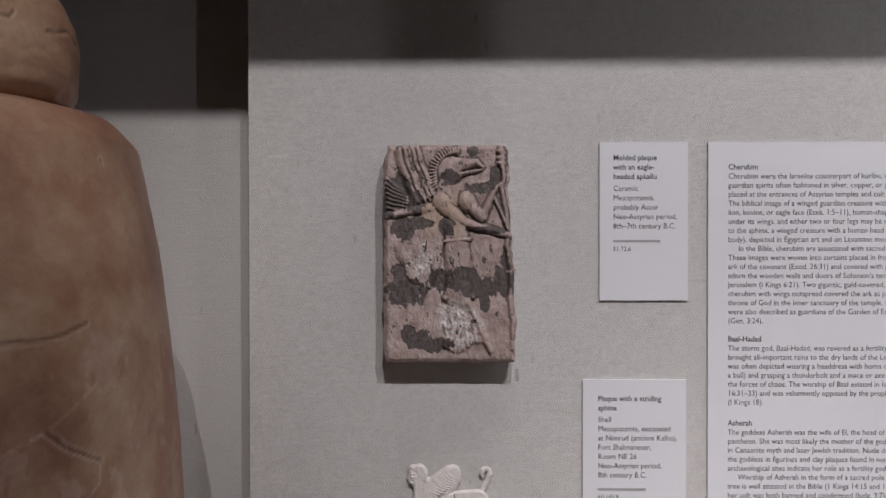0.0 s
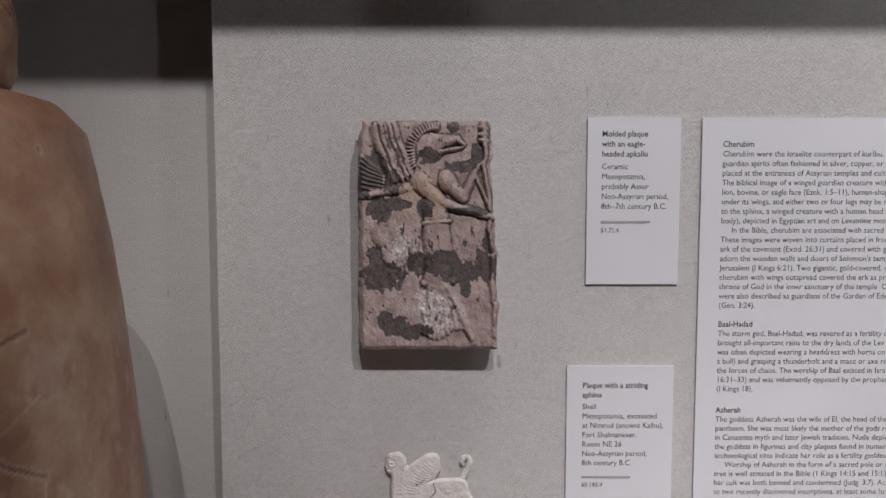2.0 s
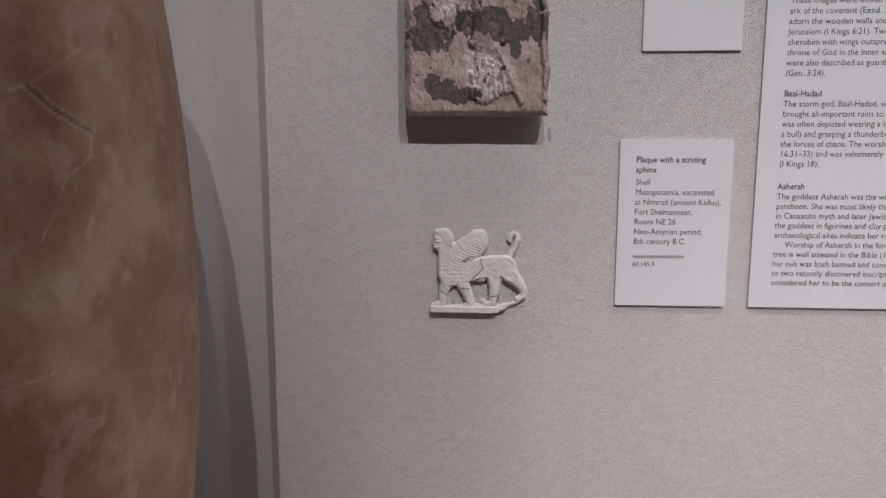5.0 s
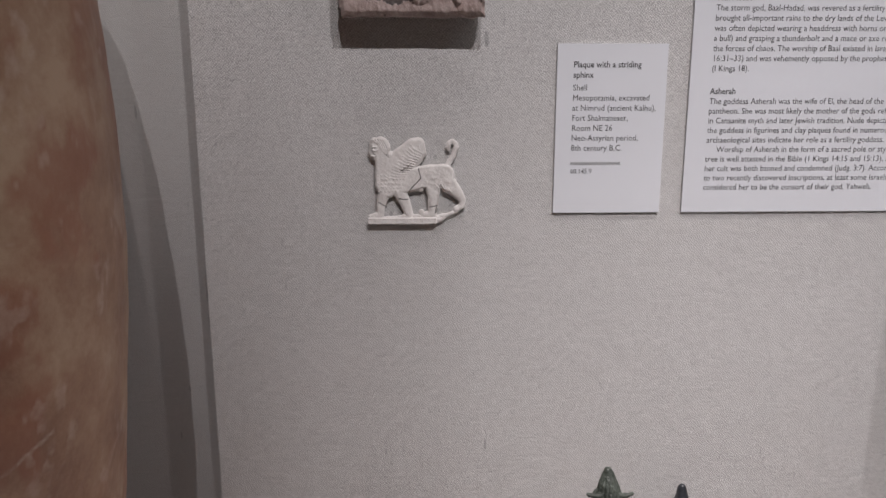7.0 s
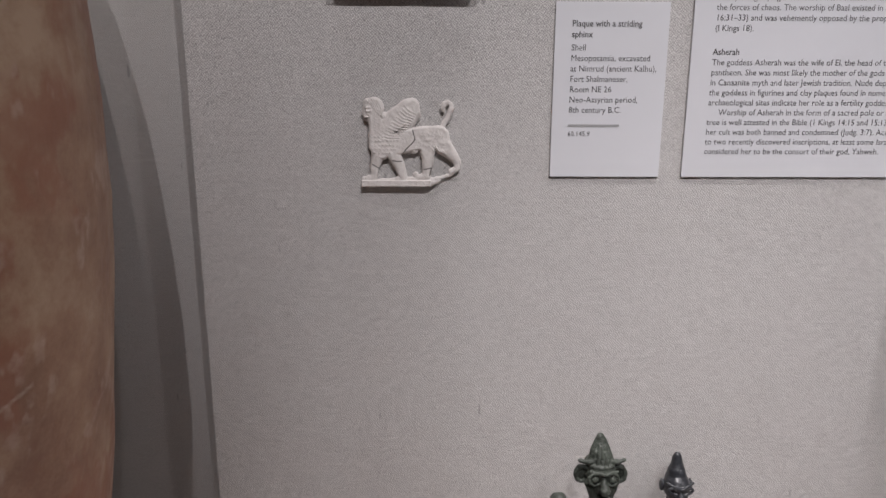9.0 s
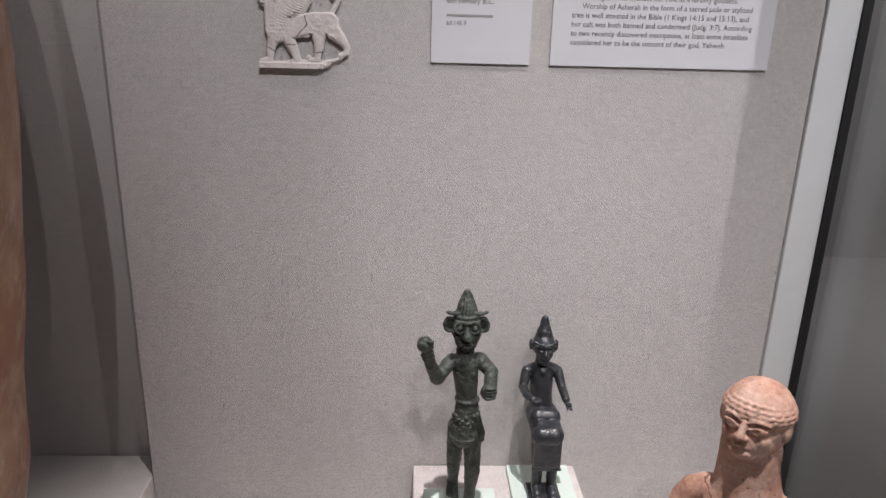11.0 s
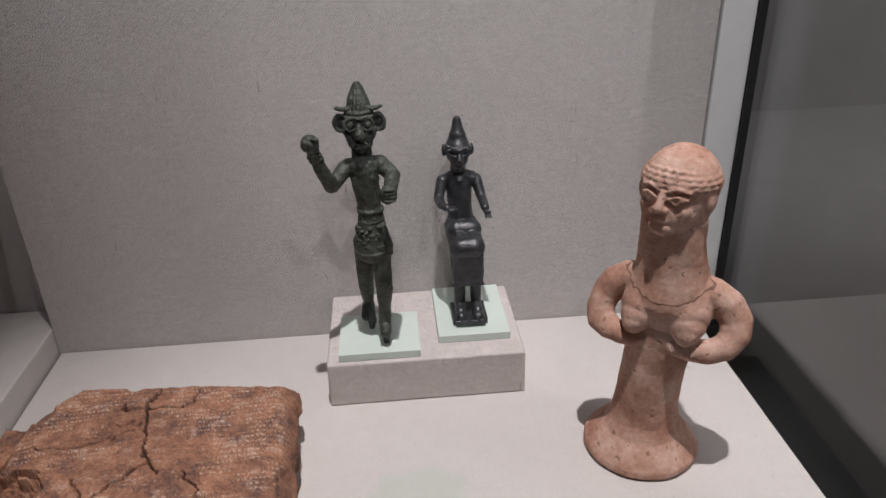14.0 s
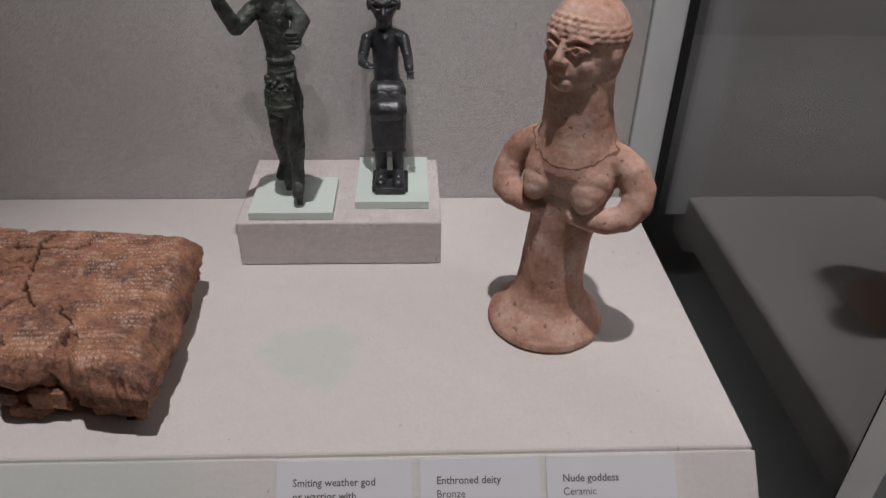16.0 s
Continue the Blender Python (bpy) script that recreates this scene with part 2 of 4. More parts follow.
def box(lo, hi, edge=0.0, bm=None):
    bm = bm or bmesh.new()
    size = [h - l for l, h in zip(lo, hi)]
    mid = [(h + l) / 2 for l, h in zip(lo, hi)]
    made = bmesh.ops.create_cube(bm, size=1, matrix=Matrix.Translation(mid) @ Matrix.Diagonal((*size, 1)))
    if edge:
        edges = list({e for v in made["verts"] for e in v.link_edges})
        bmesh.ops.bevel(bm, geom=edges, offset=edge, segments=3, profile=0.6, affect="EDGES")
    return bm


def structure(name, lo, hi, mat, label, edge=0.0):
    return tagged(mesh_object(name, box(lo, hi, edge), mat), label, kind="structure")


# ---- showcase ----
P, DECK = 0.435, 0.999
structure("wall_back_panel", (-0.108, P, 0.95), (0.3375, P + 0.03, 2.3), LINEN, "grey linen covered display panel standing proud of the wall", 0.0004)
structure("wall_back", (-1.2, 0.463, 0.9), (-0.1085, 0.48, 2.3), LINEN_WALL, "grey linen covered back wall of the showcase")
structure("trim_header", (-1.6, -0.12, 2.1062), (1.2, -0.10, 2.7), POST, "painted header over the front of the showcase")
structure("trim_end_post", (0.3380, 0.432, 0.985), (0.3597, 0.47, 2.3), POST, "pale grey painted post at the end of the panel", 0.001)
structure("trim_gasket", (0.3600, 0.4300, 0.985), (0.3652, 0.47, 2.3), BLACK, "black gasket between post and glass")
glass = structure("window_side_glass", (0.3656, 0.1745, 0.85), (0.3716, 0.47, 2.3), GLASS, "clear glass side pane of the showcase")
glass.visible_shadow = False
structure("trim_corner_stile", (0.3660, 0.158, 0.90), (0.396, 0.174, 2.3), POST, "grey painted stile at the corner of the showcase")
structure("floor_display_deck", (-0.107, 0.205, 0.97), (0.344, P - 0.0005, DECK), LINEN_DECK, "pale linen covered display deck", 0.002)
structure("floor_side_deck", (-1.2, 0.10, 0.94), (-0.1085, 0.4625, 1.018), LINEN_FLAT, "pale linen covered raised side deck", 0.002)
structure("floor_case_base", (-1.2, 0.062, 0.86), (0.3645, 0.47, 0.905), POST, "grey painted base of the showcase")

# ---- gallery around ----
structure("floor", (-4, -4, -0.1), (4, 4, 0), DARK_WALL, "dark gallery floor")
structure("ceiling", (-4, -4, 4.0), (4, 4, 4.1), DARK_WALL, "dark gallery ceiling")
structure("wall_north", (-4, 4, 0), (4, 4.1, 4.0), DARK_WALL, "grey gallery wall")
structure("wall_south", (-4, -4.1, 0), (4, -4, 4.0), DARK_WALL, "grey gallery wall")
structure("wall_east", (4, -4, 0), (4.1, 4, 4.0), DARK_WALL, "grey gallery wall")
structure("wall_west", (-4.1, -4, 0), (-4, 4, 4.0), DARK_WALL, "grey gallery wall")

# ---- sculpting helpers ----


def ball_template(around=28, rings=18):
    verts = [(0, 0, 1)]
    for j in range(1, rings):
        w = math.pi * j / rings
        verts += [(math.sin(w) * math.cos(2 * math.pi * i / around), math.sin(w) * math.sin(2 * math.pi * i / around), math.cos(w)) for i in range(around)]
    verts.append((0, 0, -1))
    end = len(verts) - 1
    faces = [(0, 1 + i, 1 + (i + 1) % around) for i in range(around)]
    for j in range(rings - 2):
        p, q = 1 + j * around, 1 + (j + 1) * around
        faces += [(p + i, q + i, q + (i + 1) % around, p + (i + 1) % around) for i in range(around)]
    p = 1 + (rings - 2) * around
    faces += [(p + i, end, p + (i + 1) % around) for i in range(around)]
    return np.array(verts, float), faces


BALL_VERTS, BALL_FACES = ball_template()
RING = 32
ROUND = np.array([(math.cos(2 * math.pi * i / RING), math.sin(2 * math.pi * i / RING), 0.0) for i in range(RING)])


class Clay:
    """Closed lumps that are later fused into one skin."""

    def __init__(self):
        self.verts, self.faces, self.count = [], [], 0

    def add(self, verts, faces):
        self.verts.append(np.asarray(verts, float))
        n = self.count
        self.faces += [tuple(i + n for i in f) for f in faces]
        self.count += len(verts)

    def ell(self, at, radii, turn=(0, 0, 0)):
        m = np.array(pose(*at, *turn) @ Matrix.Diagonal((*radii, 1)))
        self.add(BALL_VERTS @ m[:3, :3].T + m[:3, 3], BALL_FACES)

    def limb(self, *stops):
        """A chain of round segments; each stop is ((x, y, z), radius)."""
        for (p, r), (q, s) in zip(stops, stops[1:]):
            p, q = Vector(p), Vector(q)
            if (q - p).length < 1e-6:
                continue
            m = np.array((q - p).to_track_quat("Z", "Y").to_matrix())
            low, high = ROUND * r @ m.T + np.array(p), ROUND * s @ m.T + np.array(q)
            sides = [(i, (i + 1) % RING, RING + (i + 1) % RING, RING + i) for i in range(RING)]
            self.add(np.vstack([low, high]), sides + [tuple(range(RING - 1, -1, -1)), tuple(range(RING, 2 * RING))])
        for p, r in stops:
            self.ell(p, (r, r, r))

    def arc(self, mid, radius, thick, start, end, plane, steps=14, squash=1.0):
        """A bent roll; plane gives the two axes that it turns in."""
        a, b = Vector(plane[0]), Vector(plane[1])
        pts = []
        for i in range(steps + 1):
            w = radians(start + (end - start) * i / steps)
            pts.append((tuple(Vector(mid) + radius * (math.cos(w) * a + squash * math.sin(w) * b)), thick))
        self.limb(*pts)

    def box(self, lo, hi, turn=0.0):
        xs, ys, zs = zip(lo, hi)
        self.add([(x, y, z) for x in sorted(xs) for y in sorted(ys) for z in sorted(zs)], [(0, 1, 3, 2), (4, 6, 7, 5), (0, 4, 5, 1), (2, 3, 7, 6), (0, 2, 6, 4), (1, 5, 7, 3)])

    def fuse(self, name, mat, voxel, smooth=2, rough=0.0, grain=0.01):
        me = bpy.data.meshes.new(name)
        me.from_pydata(np.vstack(self.verts).tolist(), [], self.faces)
        me.materials.append(mat)
        ob = new(name, me)
        mod = ob.modifiers.new("skin", "REMESH")
        mod.mode, mod.voxel_size, mod.use_smooth_shade = "VOXEL", voxel, True
        mod = ob.modifiers.new("soft", "SMOOTH")
        mod.factor, mod.iterations = 0.5, smooth
        if rough:
            tex = bpy.data.textures.new(name + "_wear", "CLOUDS")
            tex.noise_scale, tex.noise_depth = grain, 4
            mod = ob.modifiers.new("wear", "DISPLACE")
            mod.texture, mod.strength, mod.mid_level = tex, rough, 0.5
        return ob


def lathe(profile, mid, steps=96):
    bm = bmesh.new()
    rings = []
    for r, z in profile:
        rings.append([bm.verts.new((mid[0] + r * math.cos(2 * math.pi * i / steps), mid[1] + r * math.sin(2 * math.pi * i / steps), z)) for i in range(steps)])
    for a, b in zip(rings, rings[1:]):
        for i in range(steps):
            j = (i + 1) % steps
            bm.faces.new((a[i], a[j], b[j], b[i]))
    bm.faces.new(rings[0][::-1])
    bm.faces.new(rings[-1])
    return bm


def smooth01(x):
    x = np.clip(x, 0, 1)
    return x * x * (3 - 2 * x)


def grain_field(shape, cells, seed):
    """Smooth random field in 0..1, built from a few octaves."""
    rng = np.random.RandomState(seed)
    out, amp, tot = np.zeros(shape), 1.0, 0.0
    for o in range(4):
        n = cells * 2 ** o
        g = rng.rand(n + 2, n + 2)
        a, b = np.linspace(0, n, shape[0]), np.linspace(0, n, shape[1])
        i, j = a.astype(int), b.astype(int)
        f, h = smooth01(a - i)[:, None], smooth01(b - j)[None, :]
        g00, g10 = g[np.ix_(i, j)], g[np.ix_(i + 1, j)]
        g01, g11 = g[np.ix_(i, j + 1)], g[np.ix_(i + 1, j + 1)]
        out += amp * ((g00 * (1 - f) + g10 * f) * (1 - h) + (g01 * (1 - f) + g11 * f) * h)
        tot += amp
        amp *= 0.55
    return out / tot


def segment(X, Y, p, q):
    """Distance from a line, and the share of the way along it."""
    dx, dy = q[0] - p[0], q[1] - p[1]
    f = np.clip(((X - p[0]) * dx + (Y - p[1]) * dy) / (dx * dx + dy * dy), 0, 1)
    return np.hypot(X - p[0] - f * dx, Y - p[1] - f * dy), f


# ---- big jar ----
def set_marks(ob, values):
    col = ob.data.color_attributes.new("marks", "FLOAT_COLOR", "POINT")
    data = np.zeros((len(ob.data.vertices), 4), np.float32)
    data[: len(values), :3], data[:, 3] = values, 1
    col.data.foreach_set("color", data.ravel())


def turned_clay(name, keys, mid, around, rows, parent, cracks, seed, label=""):
    """A thrown wall of clay, uneven, with cracks given as lines in (x, z) on its front."""
    zs = np.array([z for r, z in keys])
    rs = np.array([r for r, z in keys])
    run = np.concatenate([[0], np.cumsum(np.hypot(np.diff(zs), np.diff(rs)))])
    along = np.linspace(0, run[-1], rows)
    R, Zr = np.interp(along, run, rs), np.interp(along, run, zs)
    for _ in range(3):
        R[1:-1] = (R[:-2] + 2 * R[1:-1] + R[2:]) / 4
    # vertices lie closer together round the front
    w = np.interp(np.linspace(0, 1, around, endpoint=False), [0, 0.12, 0.88, 1], np.radians([150, 240, 420, 510]))
    g, g2, g3 = grain_field((rows, around), 6, seed), grain_field((rows, around), 26, seed + 1), grain_field((rows, around), 40, seed + 2)
    seam = smooth01(np.minimum(np.arange(around), around - np.arange(around)) / (around * 0.06))[None, :]
    rad = R[:, None] + (0.0022 * (g - 0.5) + 0.0008 * (g2 - 0.5) + 0.0005 * (g3 - 0.5)) * seam
    X, Y, Z = mid[0] + rad * np.cos(w), mid[1] + rad * np.sin(w), np.repeat(Zr[:, None], around, 1)
    crack = np.zeros_like(X)
    pale = np.zeros_like(X)
    girth = R.max()
    arc = (w - 2 * np.pi) * girth + 0 * Z
    for line, wide, filled in cracks:
        flat = [(girth * math.atan2(y - mid[1], x - mid[0]), z) for x, y, z in line]
        for p, q in zip(flat, flat[1:]):
            d, f = segment(arc + 0.003 * (g3 - 0.5), Z + 0.003 * (0.5 - g2), p, q)
            if not filled:
                crack = np.maximum(crack, np.clip(1.3 - d / wide, 0, 1))
            pale = np.maximum(pale, (0.9 if filled else 0.6) * np.clip(1 - np.abs(d - (0 if filled else wide * 1.7)) / (wide * 1.3), 0, 1) * (0.4 + 0.6 * (g3 > 0.48)))
    rad = rad - 0.0006 * crack
    X, Y = mid[0] + rad * np.cos(w), mid[1] + rad * np.sin(w)
    raw = smooth01((g - 0.44) * 7 + (g2 - 0.5) * 3.5 + (g3 - 0.5) * 2) * (0.22 + 0.78 * smooth01((1.500 - Z) / 0.04))
    pale = np.maximum(pale, 0.55 * smooth01((g3 - 0.55) * 9) * smooth01((g2 - 0.45) * 6) * (Z < 1.48))
    verts = np.stack([X, Y, Z], -1).reshape(-1, 3)
    faces = []
    for i in range(rows - 1):
        p, q = i * around, (i + 1) * around
        faces += [(p + j, p + (j + 1) % around, q + (j + 1) % around, q + j) for j in range(around)]
    faces += [tuple(range(around - 1, -1, -1)), tuple(range((rows - 1) * around, rows * around))]
    me = bpy.data.meshes.new(name)
    me.from_pydata(verts.tolist(), [], faces)
    me.materials.append(JAR)
    for f in me.polygons:
        f.use_smooth = True
    ob = new(name, me)
    ob.parent = parent
    set_marks(ob, np.stack([crack * 0.6, pale * 0.75, raw], -1).reshape(-1, 3))
    return tagged(ob, label)


def tall_jar():
    mid = (-0.203, 0.295)
    thing = new("clay_jar")
    keys = [(0.060, 1.0185), (0.068, 1.06), (0.079, 1.11), (0.0825, 1.16), (0.0905, 1.22), (0.0968, 1.28), (0.1006, 1.33), (0.1000, 1.38), (0.0968, 1.43), (0.0937, 1.468), (0.0904, 1.495), (0.0850, 1.524), (0.0812, 1.541), (0.0710, 1.552), (0.058, 1.5555), (0.046, 1.557)]
    cracks = (
        (((-0.175, 0.199, 1.466), (-0.1344, 0.2323, 1.467), (-0.1274, 0.2409, 1.4667), (-0.1229, 0.248, 1.4678), (-0.1179, 0.2582, 1.4708)), 0.0008, False),
        (((-0.1144, 0.2613, 1.4489), (-0.1233, 0.2408, 1.4353)), 0.0008, True),
        (((-0.1233, 0.2408, 1.4353), (-0.1194, 0.2463, 1.4291), (-0.1146, 0.2547, 1.4231), (-0.1128, 0.2587, 1.4209)), 0.0007, False),
        (((-0.1128, 0.2587, 1.4209), (-0.1127, 0.257, 1.4119), (-0.1166, 0.2483, 1.4055), (-0.122, 0.239, 1.385)), 0.0006, True),
        (((-0.1233, 0.2408, 1.4353), (-0.150, 0.212, 1.42)), 0.0008, True),
        (((-0.150, 0.208, 1.335), (-0.112, 0.25, 1.345)), 0.0006, True),
        (((-0.140, 0.217, 1.255), (-0.110, 0.26, 1.275)), 0.0008, True),
        (((-0.1222, 0.2779, 1.5316), (-0.1221, 0.2781, 1.5314)), 0.0009, False),
    )
    turned_clay("body", keys, mid, 840, 560, thing, cracks, 41)
    lid = [(0.049, 1.5560), (0.0535, 1.5585), (0.0565, 1.563), (0.0575, 1.572), (0.0575, 1.582), (0.0560, 1.592), (0.0520, 1.602), (0.045, 1.612), (0.036, 1.620), (0.022, 1.626), (0.008, 1.628)]
    turned_clay("lid", lid, mid, 420, 110, thing, ((((-0.1541, 0.2659, 1.5846), (-0.1523, 0.27, 1.5852), (-0.1517, 0.272, 1.588)), 0.0007, False), (((-0.1468, 0.2856, 1.5842), (-0.1468, 0.3007, 1.5881), (-0.1481, 0.3096, 1.5857)), 0.0008, False)), 51, "rounded clay lid with chipped rim")
    return tagged(thing, "tall brown clay jar with mended cracks and a clay lid", "jar")


tall_jar()


# ---- moulded plaque ----
CLAY_SLIP, _t, _s = material("slip_coated_ceramic")
_at = coords(_t)
_a = _t.nodes.new("ShaderNodeAttribute")
_a.attribute_name = "slip"
_sep = _t.nodes.new("ShaderNodeSeparateColor")
_t.links.new(_a.outputs["Color"], _sep.inputs[0])
_body = ramp(_t, noise_of(_t, _at, 140, 8, 0.68), [(0.32, (0.25, 0.178, 0.158)), (0.5, (0.375, 0.288, 0.262)), (0.68, (0.48, 0.388, 0.36))])
_body = mix(_t, op(_t, "MULTIPLY", _sep.outputs[1], 0.7), _body, (0.42, 0.31, 0.22))
_dark = ramp(_t, noise_of(_t, _at, 400, 4), [(0.3, (0.062, 0.050, 0.047)), (0.7, (0.125, 0.103, 0.096))])
# pale residue on the glossy parts, doubling as white glints painted into the colour
_pale_glints = ramp(_t, noise_of(_t, _at, 330, 4, 0.7), [(0.43, (0, 0, 0)), (0.55, (1, 1, 1))])
_body = mix(_t, op(_t, "MULTIPLY", _pale_glints, op(_t, "MULTIPLY", _sep.outputs[2], 0.85)), _body, (0.70, 0.665, 0.65))
_t.links.new(mix(_t, _sep.outputs[0], _body, _dark), _s.inputs["Base Color"])
_t.links.new(op(_t, "SUBTRACT", 0.56, op(_t, "MULTIPLY", _sep.outputs[2], 0.46)), _s.inputs["Roughness"])
_t.links.new(op(_t, "ADD", 0.4, op(_t, "MULTIPLY", _sep.outputs[2], 0.6)), _s.inputs["Specular IOR Level"])
bump(_t, _s, op(_t, "ADD", noise_of(_t, _at, 900, 5), noise_of(_t, _at, 300, 5)), 0.55, 0.0006)


def moulded_plaque():
    nx, nz = 250, 410
    u, v = np.linspace(0, 1, nx), np.linspace(0, 1, nz)
    U, V = np.meshgrid(u, v, indexing="ij")
    X, Y = 60 + 550 * U, 60 + 900 * V
    h = np.zeros_like(X)
    g = grain_field(X.shape, 9, 3)
    g2 = grain_field(X.shape, 21, 5)

    def roll(p, q, r, s, high):
        nonlocal h
        d, f = segment(X, Y, p, q)
        h = np.maximum(h, high * np.sqrt(np.clip(1 - (d / (r + (s - r) * f)) ** 2, 0, 1)))

    def mound(x, y, rx, ry, high):
        nonlocal h
        h = np.maximum(h, high * np.sqrt(np.clip(1 - ((X - x) / rx) ** 2 - ((Y - y) / ry) ** 2, 0, 1)))

    def ribs(p, q, wide, count, high):
        """A flat raised field with long ridges."""
        nonlocal h
        d, f = segment(X, Y, p, q)
        way = np.arctan2(q[1] - p[1], q[0] - p[0])
        across = -(X - p[0]) * np.sin(way) + (Y - p[1]) * np.cos(way)
        edge = smooth01((wide - np.abs(across)) / 12) * smooth01(f * 30) * smooth01((1 - f) * 30)
        h = np.maximum(h, edge * (high + 0.25 * np.sin(across / wide * np.pi * count)))

    # upper wing, its quills, and the small feathers at its root
    ribs((140, 55), (248, 290), 60, 4, 0.8)
    for i in range(5):
        roll((112 + 20 * i, 66), (190 + 22 * i, 240 + 6 * i), 6, 5, 1.15)
    for i in range(6):
        roll((196 + 15 * i, 246 - 3 * i), (176 + 22 * i, 318 - 8 * i), 7, 6, 0.95)
    for i in range(7):
        roll((74, 200 + 20 * i), (150 + 6 * i, 250 + 14 * i), 7, 5, 0.7)
    # crested head with the long beak
    mound(352, 168, 56, 62, 1.35)
    roll((376, 148), (470, 128), 36, 15, 1.3)
    roll((470, 130), (497, 150), 14, 7, 1.2)
    roll((388, 184), (492, 160), 9, 6, 1.0)
    roll((345, 190), (342, 285), 46, 52, 1.05)
    for i in range(19):
        w = radians(212 - 130 * i / 18)
        cx, cy = 372 + 84 * math.cos(w), 186 - 92 * math.sin(w)
        roll((cx, cy), (cx + 26 * math.cos(w), cy - 24 * math.sin(w)), 5.5, 4.5, 1.15)
    # shoulders, arms and what they hold
    mound(318, 300, 46, 48, 1.9)
    roll((326, 318), (395, 372), 38, 26, 1.7)
    roll((395, 374), (600, 432), 21, 14, 1.35)
    mound(428, 296, 40, 44, 1.6)
    roll((440, 308), (488, 355), 31, 23, 1.5)
    roll((488, 356), (548, 250), 20, 12, 1.35)
    roll((548, 250), (572, 222), 13, 9, 1.3)
    roll((545, 270), (585, 380), 7, 6, 0.9)
    # lower wing and apron
    roll((270, 322), (190, 332), 24, 18, 1.15)
    roll((190, 332), (72, 352), 15, 12, 1.05)
    roll((282, 350), (160, 500), 46, 50, 0.9)
    roll((295, 380), (205, 590), 44, 48, 0.85)
    roll((300, 470), (255, 640), 22, 14, 0.8)
    # waist, belt, kilt and its hem
    roll((368, 395), (372, 450), 55, 52, 1.5)
    roll((322, 458), (426, 450), 8, 8, 1.75)
    roll((374, 470), (378, 680), 54, 60, 1.55)
    roll((322, 692), (442, 684), 14, 12, 1.2)
    # pleats fanning out below the hem, and the striding leg
    for i in range(9):
        f = i / 8
        roll((345 + 62 * f, 705), (318 + 150 * f, 890 + 22 * math.sin(f * 5)), 7, 11, 0.75 + 0.15 * (i % 2))
    roll((412, 700), (470, 832), 19, 16, 1.25)
    roll((470, 832), (508, 912), 15, 11, 1.15)
    roll((312, 800), (342, 905), 9, 9, 0.9)
    # the raised border at the side
    roll((582, 66), (584, 230), 13, 10, 1.1)
    roll((582, 230), (600, 432), 9, 10, 1.0)
    roll((588, 450), (594, 690), 9, 9, 0.9)
    roll((596, 690), (604, 900), 14, 13, 1.1)
    for y in (86, 112, 134):
        mound(578, y, 22, 12, 1.2)
    for _ in range(5):
        h[1:-1, 1:-1] = (h[1:-1, 1:-1] * 2 + h[:-2, 1:-1] + h[2:, 1:-1] + h[1:-1, :-2] + h[1:-1, 2:]) / 6
    h *= 0.0023
    h += 0.0012 * (g - 0.5) + 0.0010 * (g2 - 0.5) + 0.0005 * (grain_field(X.shape, 48, 8) - 0.5)
    slip = np.full_like(h, -0.3)
    for x, y, rx, ry in ((455, 82, 30, 22), (355, 200, 46, 32), (498, 236, 66, 22), (552, 196, 26, 46), (128, 255, 58, 80), (88, 300, 30, 70), (205, 300, 40, 46), (142, 405, 46, 52), (205, 385, 70, 24), (335, 402, 38, 36), (155, 665, 85, 60), (122, 590, 32, 40), (292, 612, 48, 44), (385, 618, 90, 50), (475, 655, 80, 42), (562, 625, 44, 66), (580, 545, 22, 46), (488, 705, 26, 40), (200, 868, 66, 44), (275, 890, 76, 32), (165, 832, 34, 24), (505, 412, 90, 16)):
        slip = np.maximum(slip, 1 - np.hypot((X - x) / rx, (Y - y) / ry))
    g3 = grain_field(X.shape, 36, 7)
    slip = smooth01((slip + 0.95 * (g3 - 0.5) + 0.6 * (g2 - 0.5) + 0.08) * 9)
    # dirt in the hollows of the relief
    hollow = h - (np.roll(h, 4, 0) + np.roll(h, -4, 0) + np.roll(h, 4, 1) + np.roll(h, -4, 1)) / 4
    slip = np.maximum(slip, 0.85 * smooth01((-hollow - 0.00014) * 5000 + 2.2 * (g3 - 0.5)) * (V < 0.72))
    h -= 0.0005 * slip
    warm = 0.8 * smooth01((1 - np.hypot((X - 320) / 170, (Y - 350) / 110)) * 1.6 + 1.5 * (g - 0.5) + (g2 - 0.5))
    gloss = smooth01((1 - np.hypot((X - 370) / 110, (Y - 800) / 130)) * 2.2 + 1.4 * (g2 - 0.5))
    gloss = np.maximum(gloss, smooth01((1 - np.hypot((X - 245) / 110, (Y - 570) / 130)) * 1.5 + 3.0 * (g3 - 0.55)))
    h += gloss * (0.0011 * (g2 - 0.5) + 0.0009 * (grain_field(X.shape, 40, 6) - 0.5))
    # outline: slightly narrower at the top, with worn edges
    left = -0.0250 + 0.0035 * smooth01((0.10 - V) * 10) * 0.8 + 0.0012 * smooth01((V - 0.9) * 8)
    right = 0.0468 + 0.0042 * smooth01(V * 1.1)
    wear = 0.0012 * (grain_field((nz, 2), 16, 9)[:, 0] - 0.5)[None, :]
    x = left + wear + (right - left + 1.3 * wear) * U
    z = 1.5553 + 0.0008 * (grain_field((nx, 2), 12, 4)[:, 0] - 0.5)[:, None] + (1.4300 - 1.5553) * V + 0.0010 * (g - 0.5)
    rim = np.minimum(np.minimum(U * 0.075, (1 - U) * 0.075), np.minimum(V, 1 - V) * 0.125)
    drop = 0.0022 * (1 - smooth01(rim / 0.0035)) ** 2
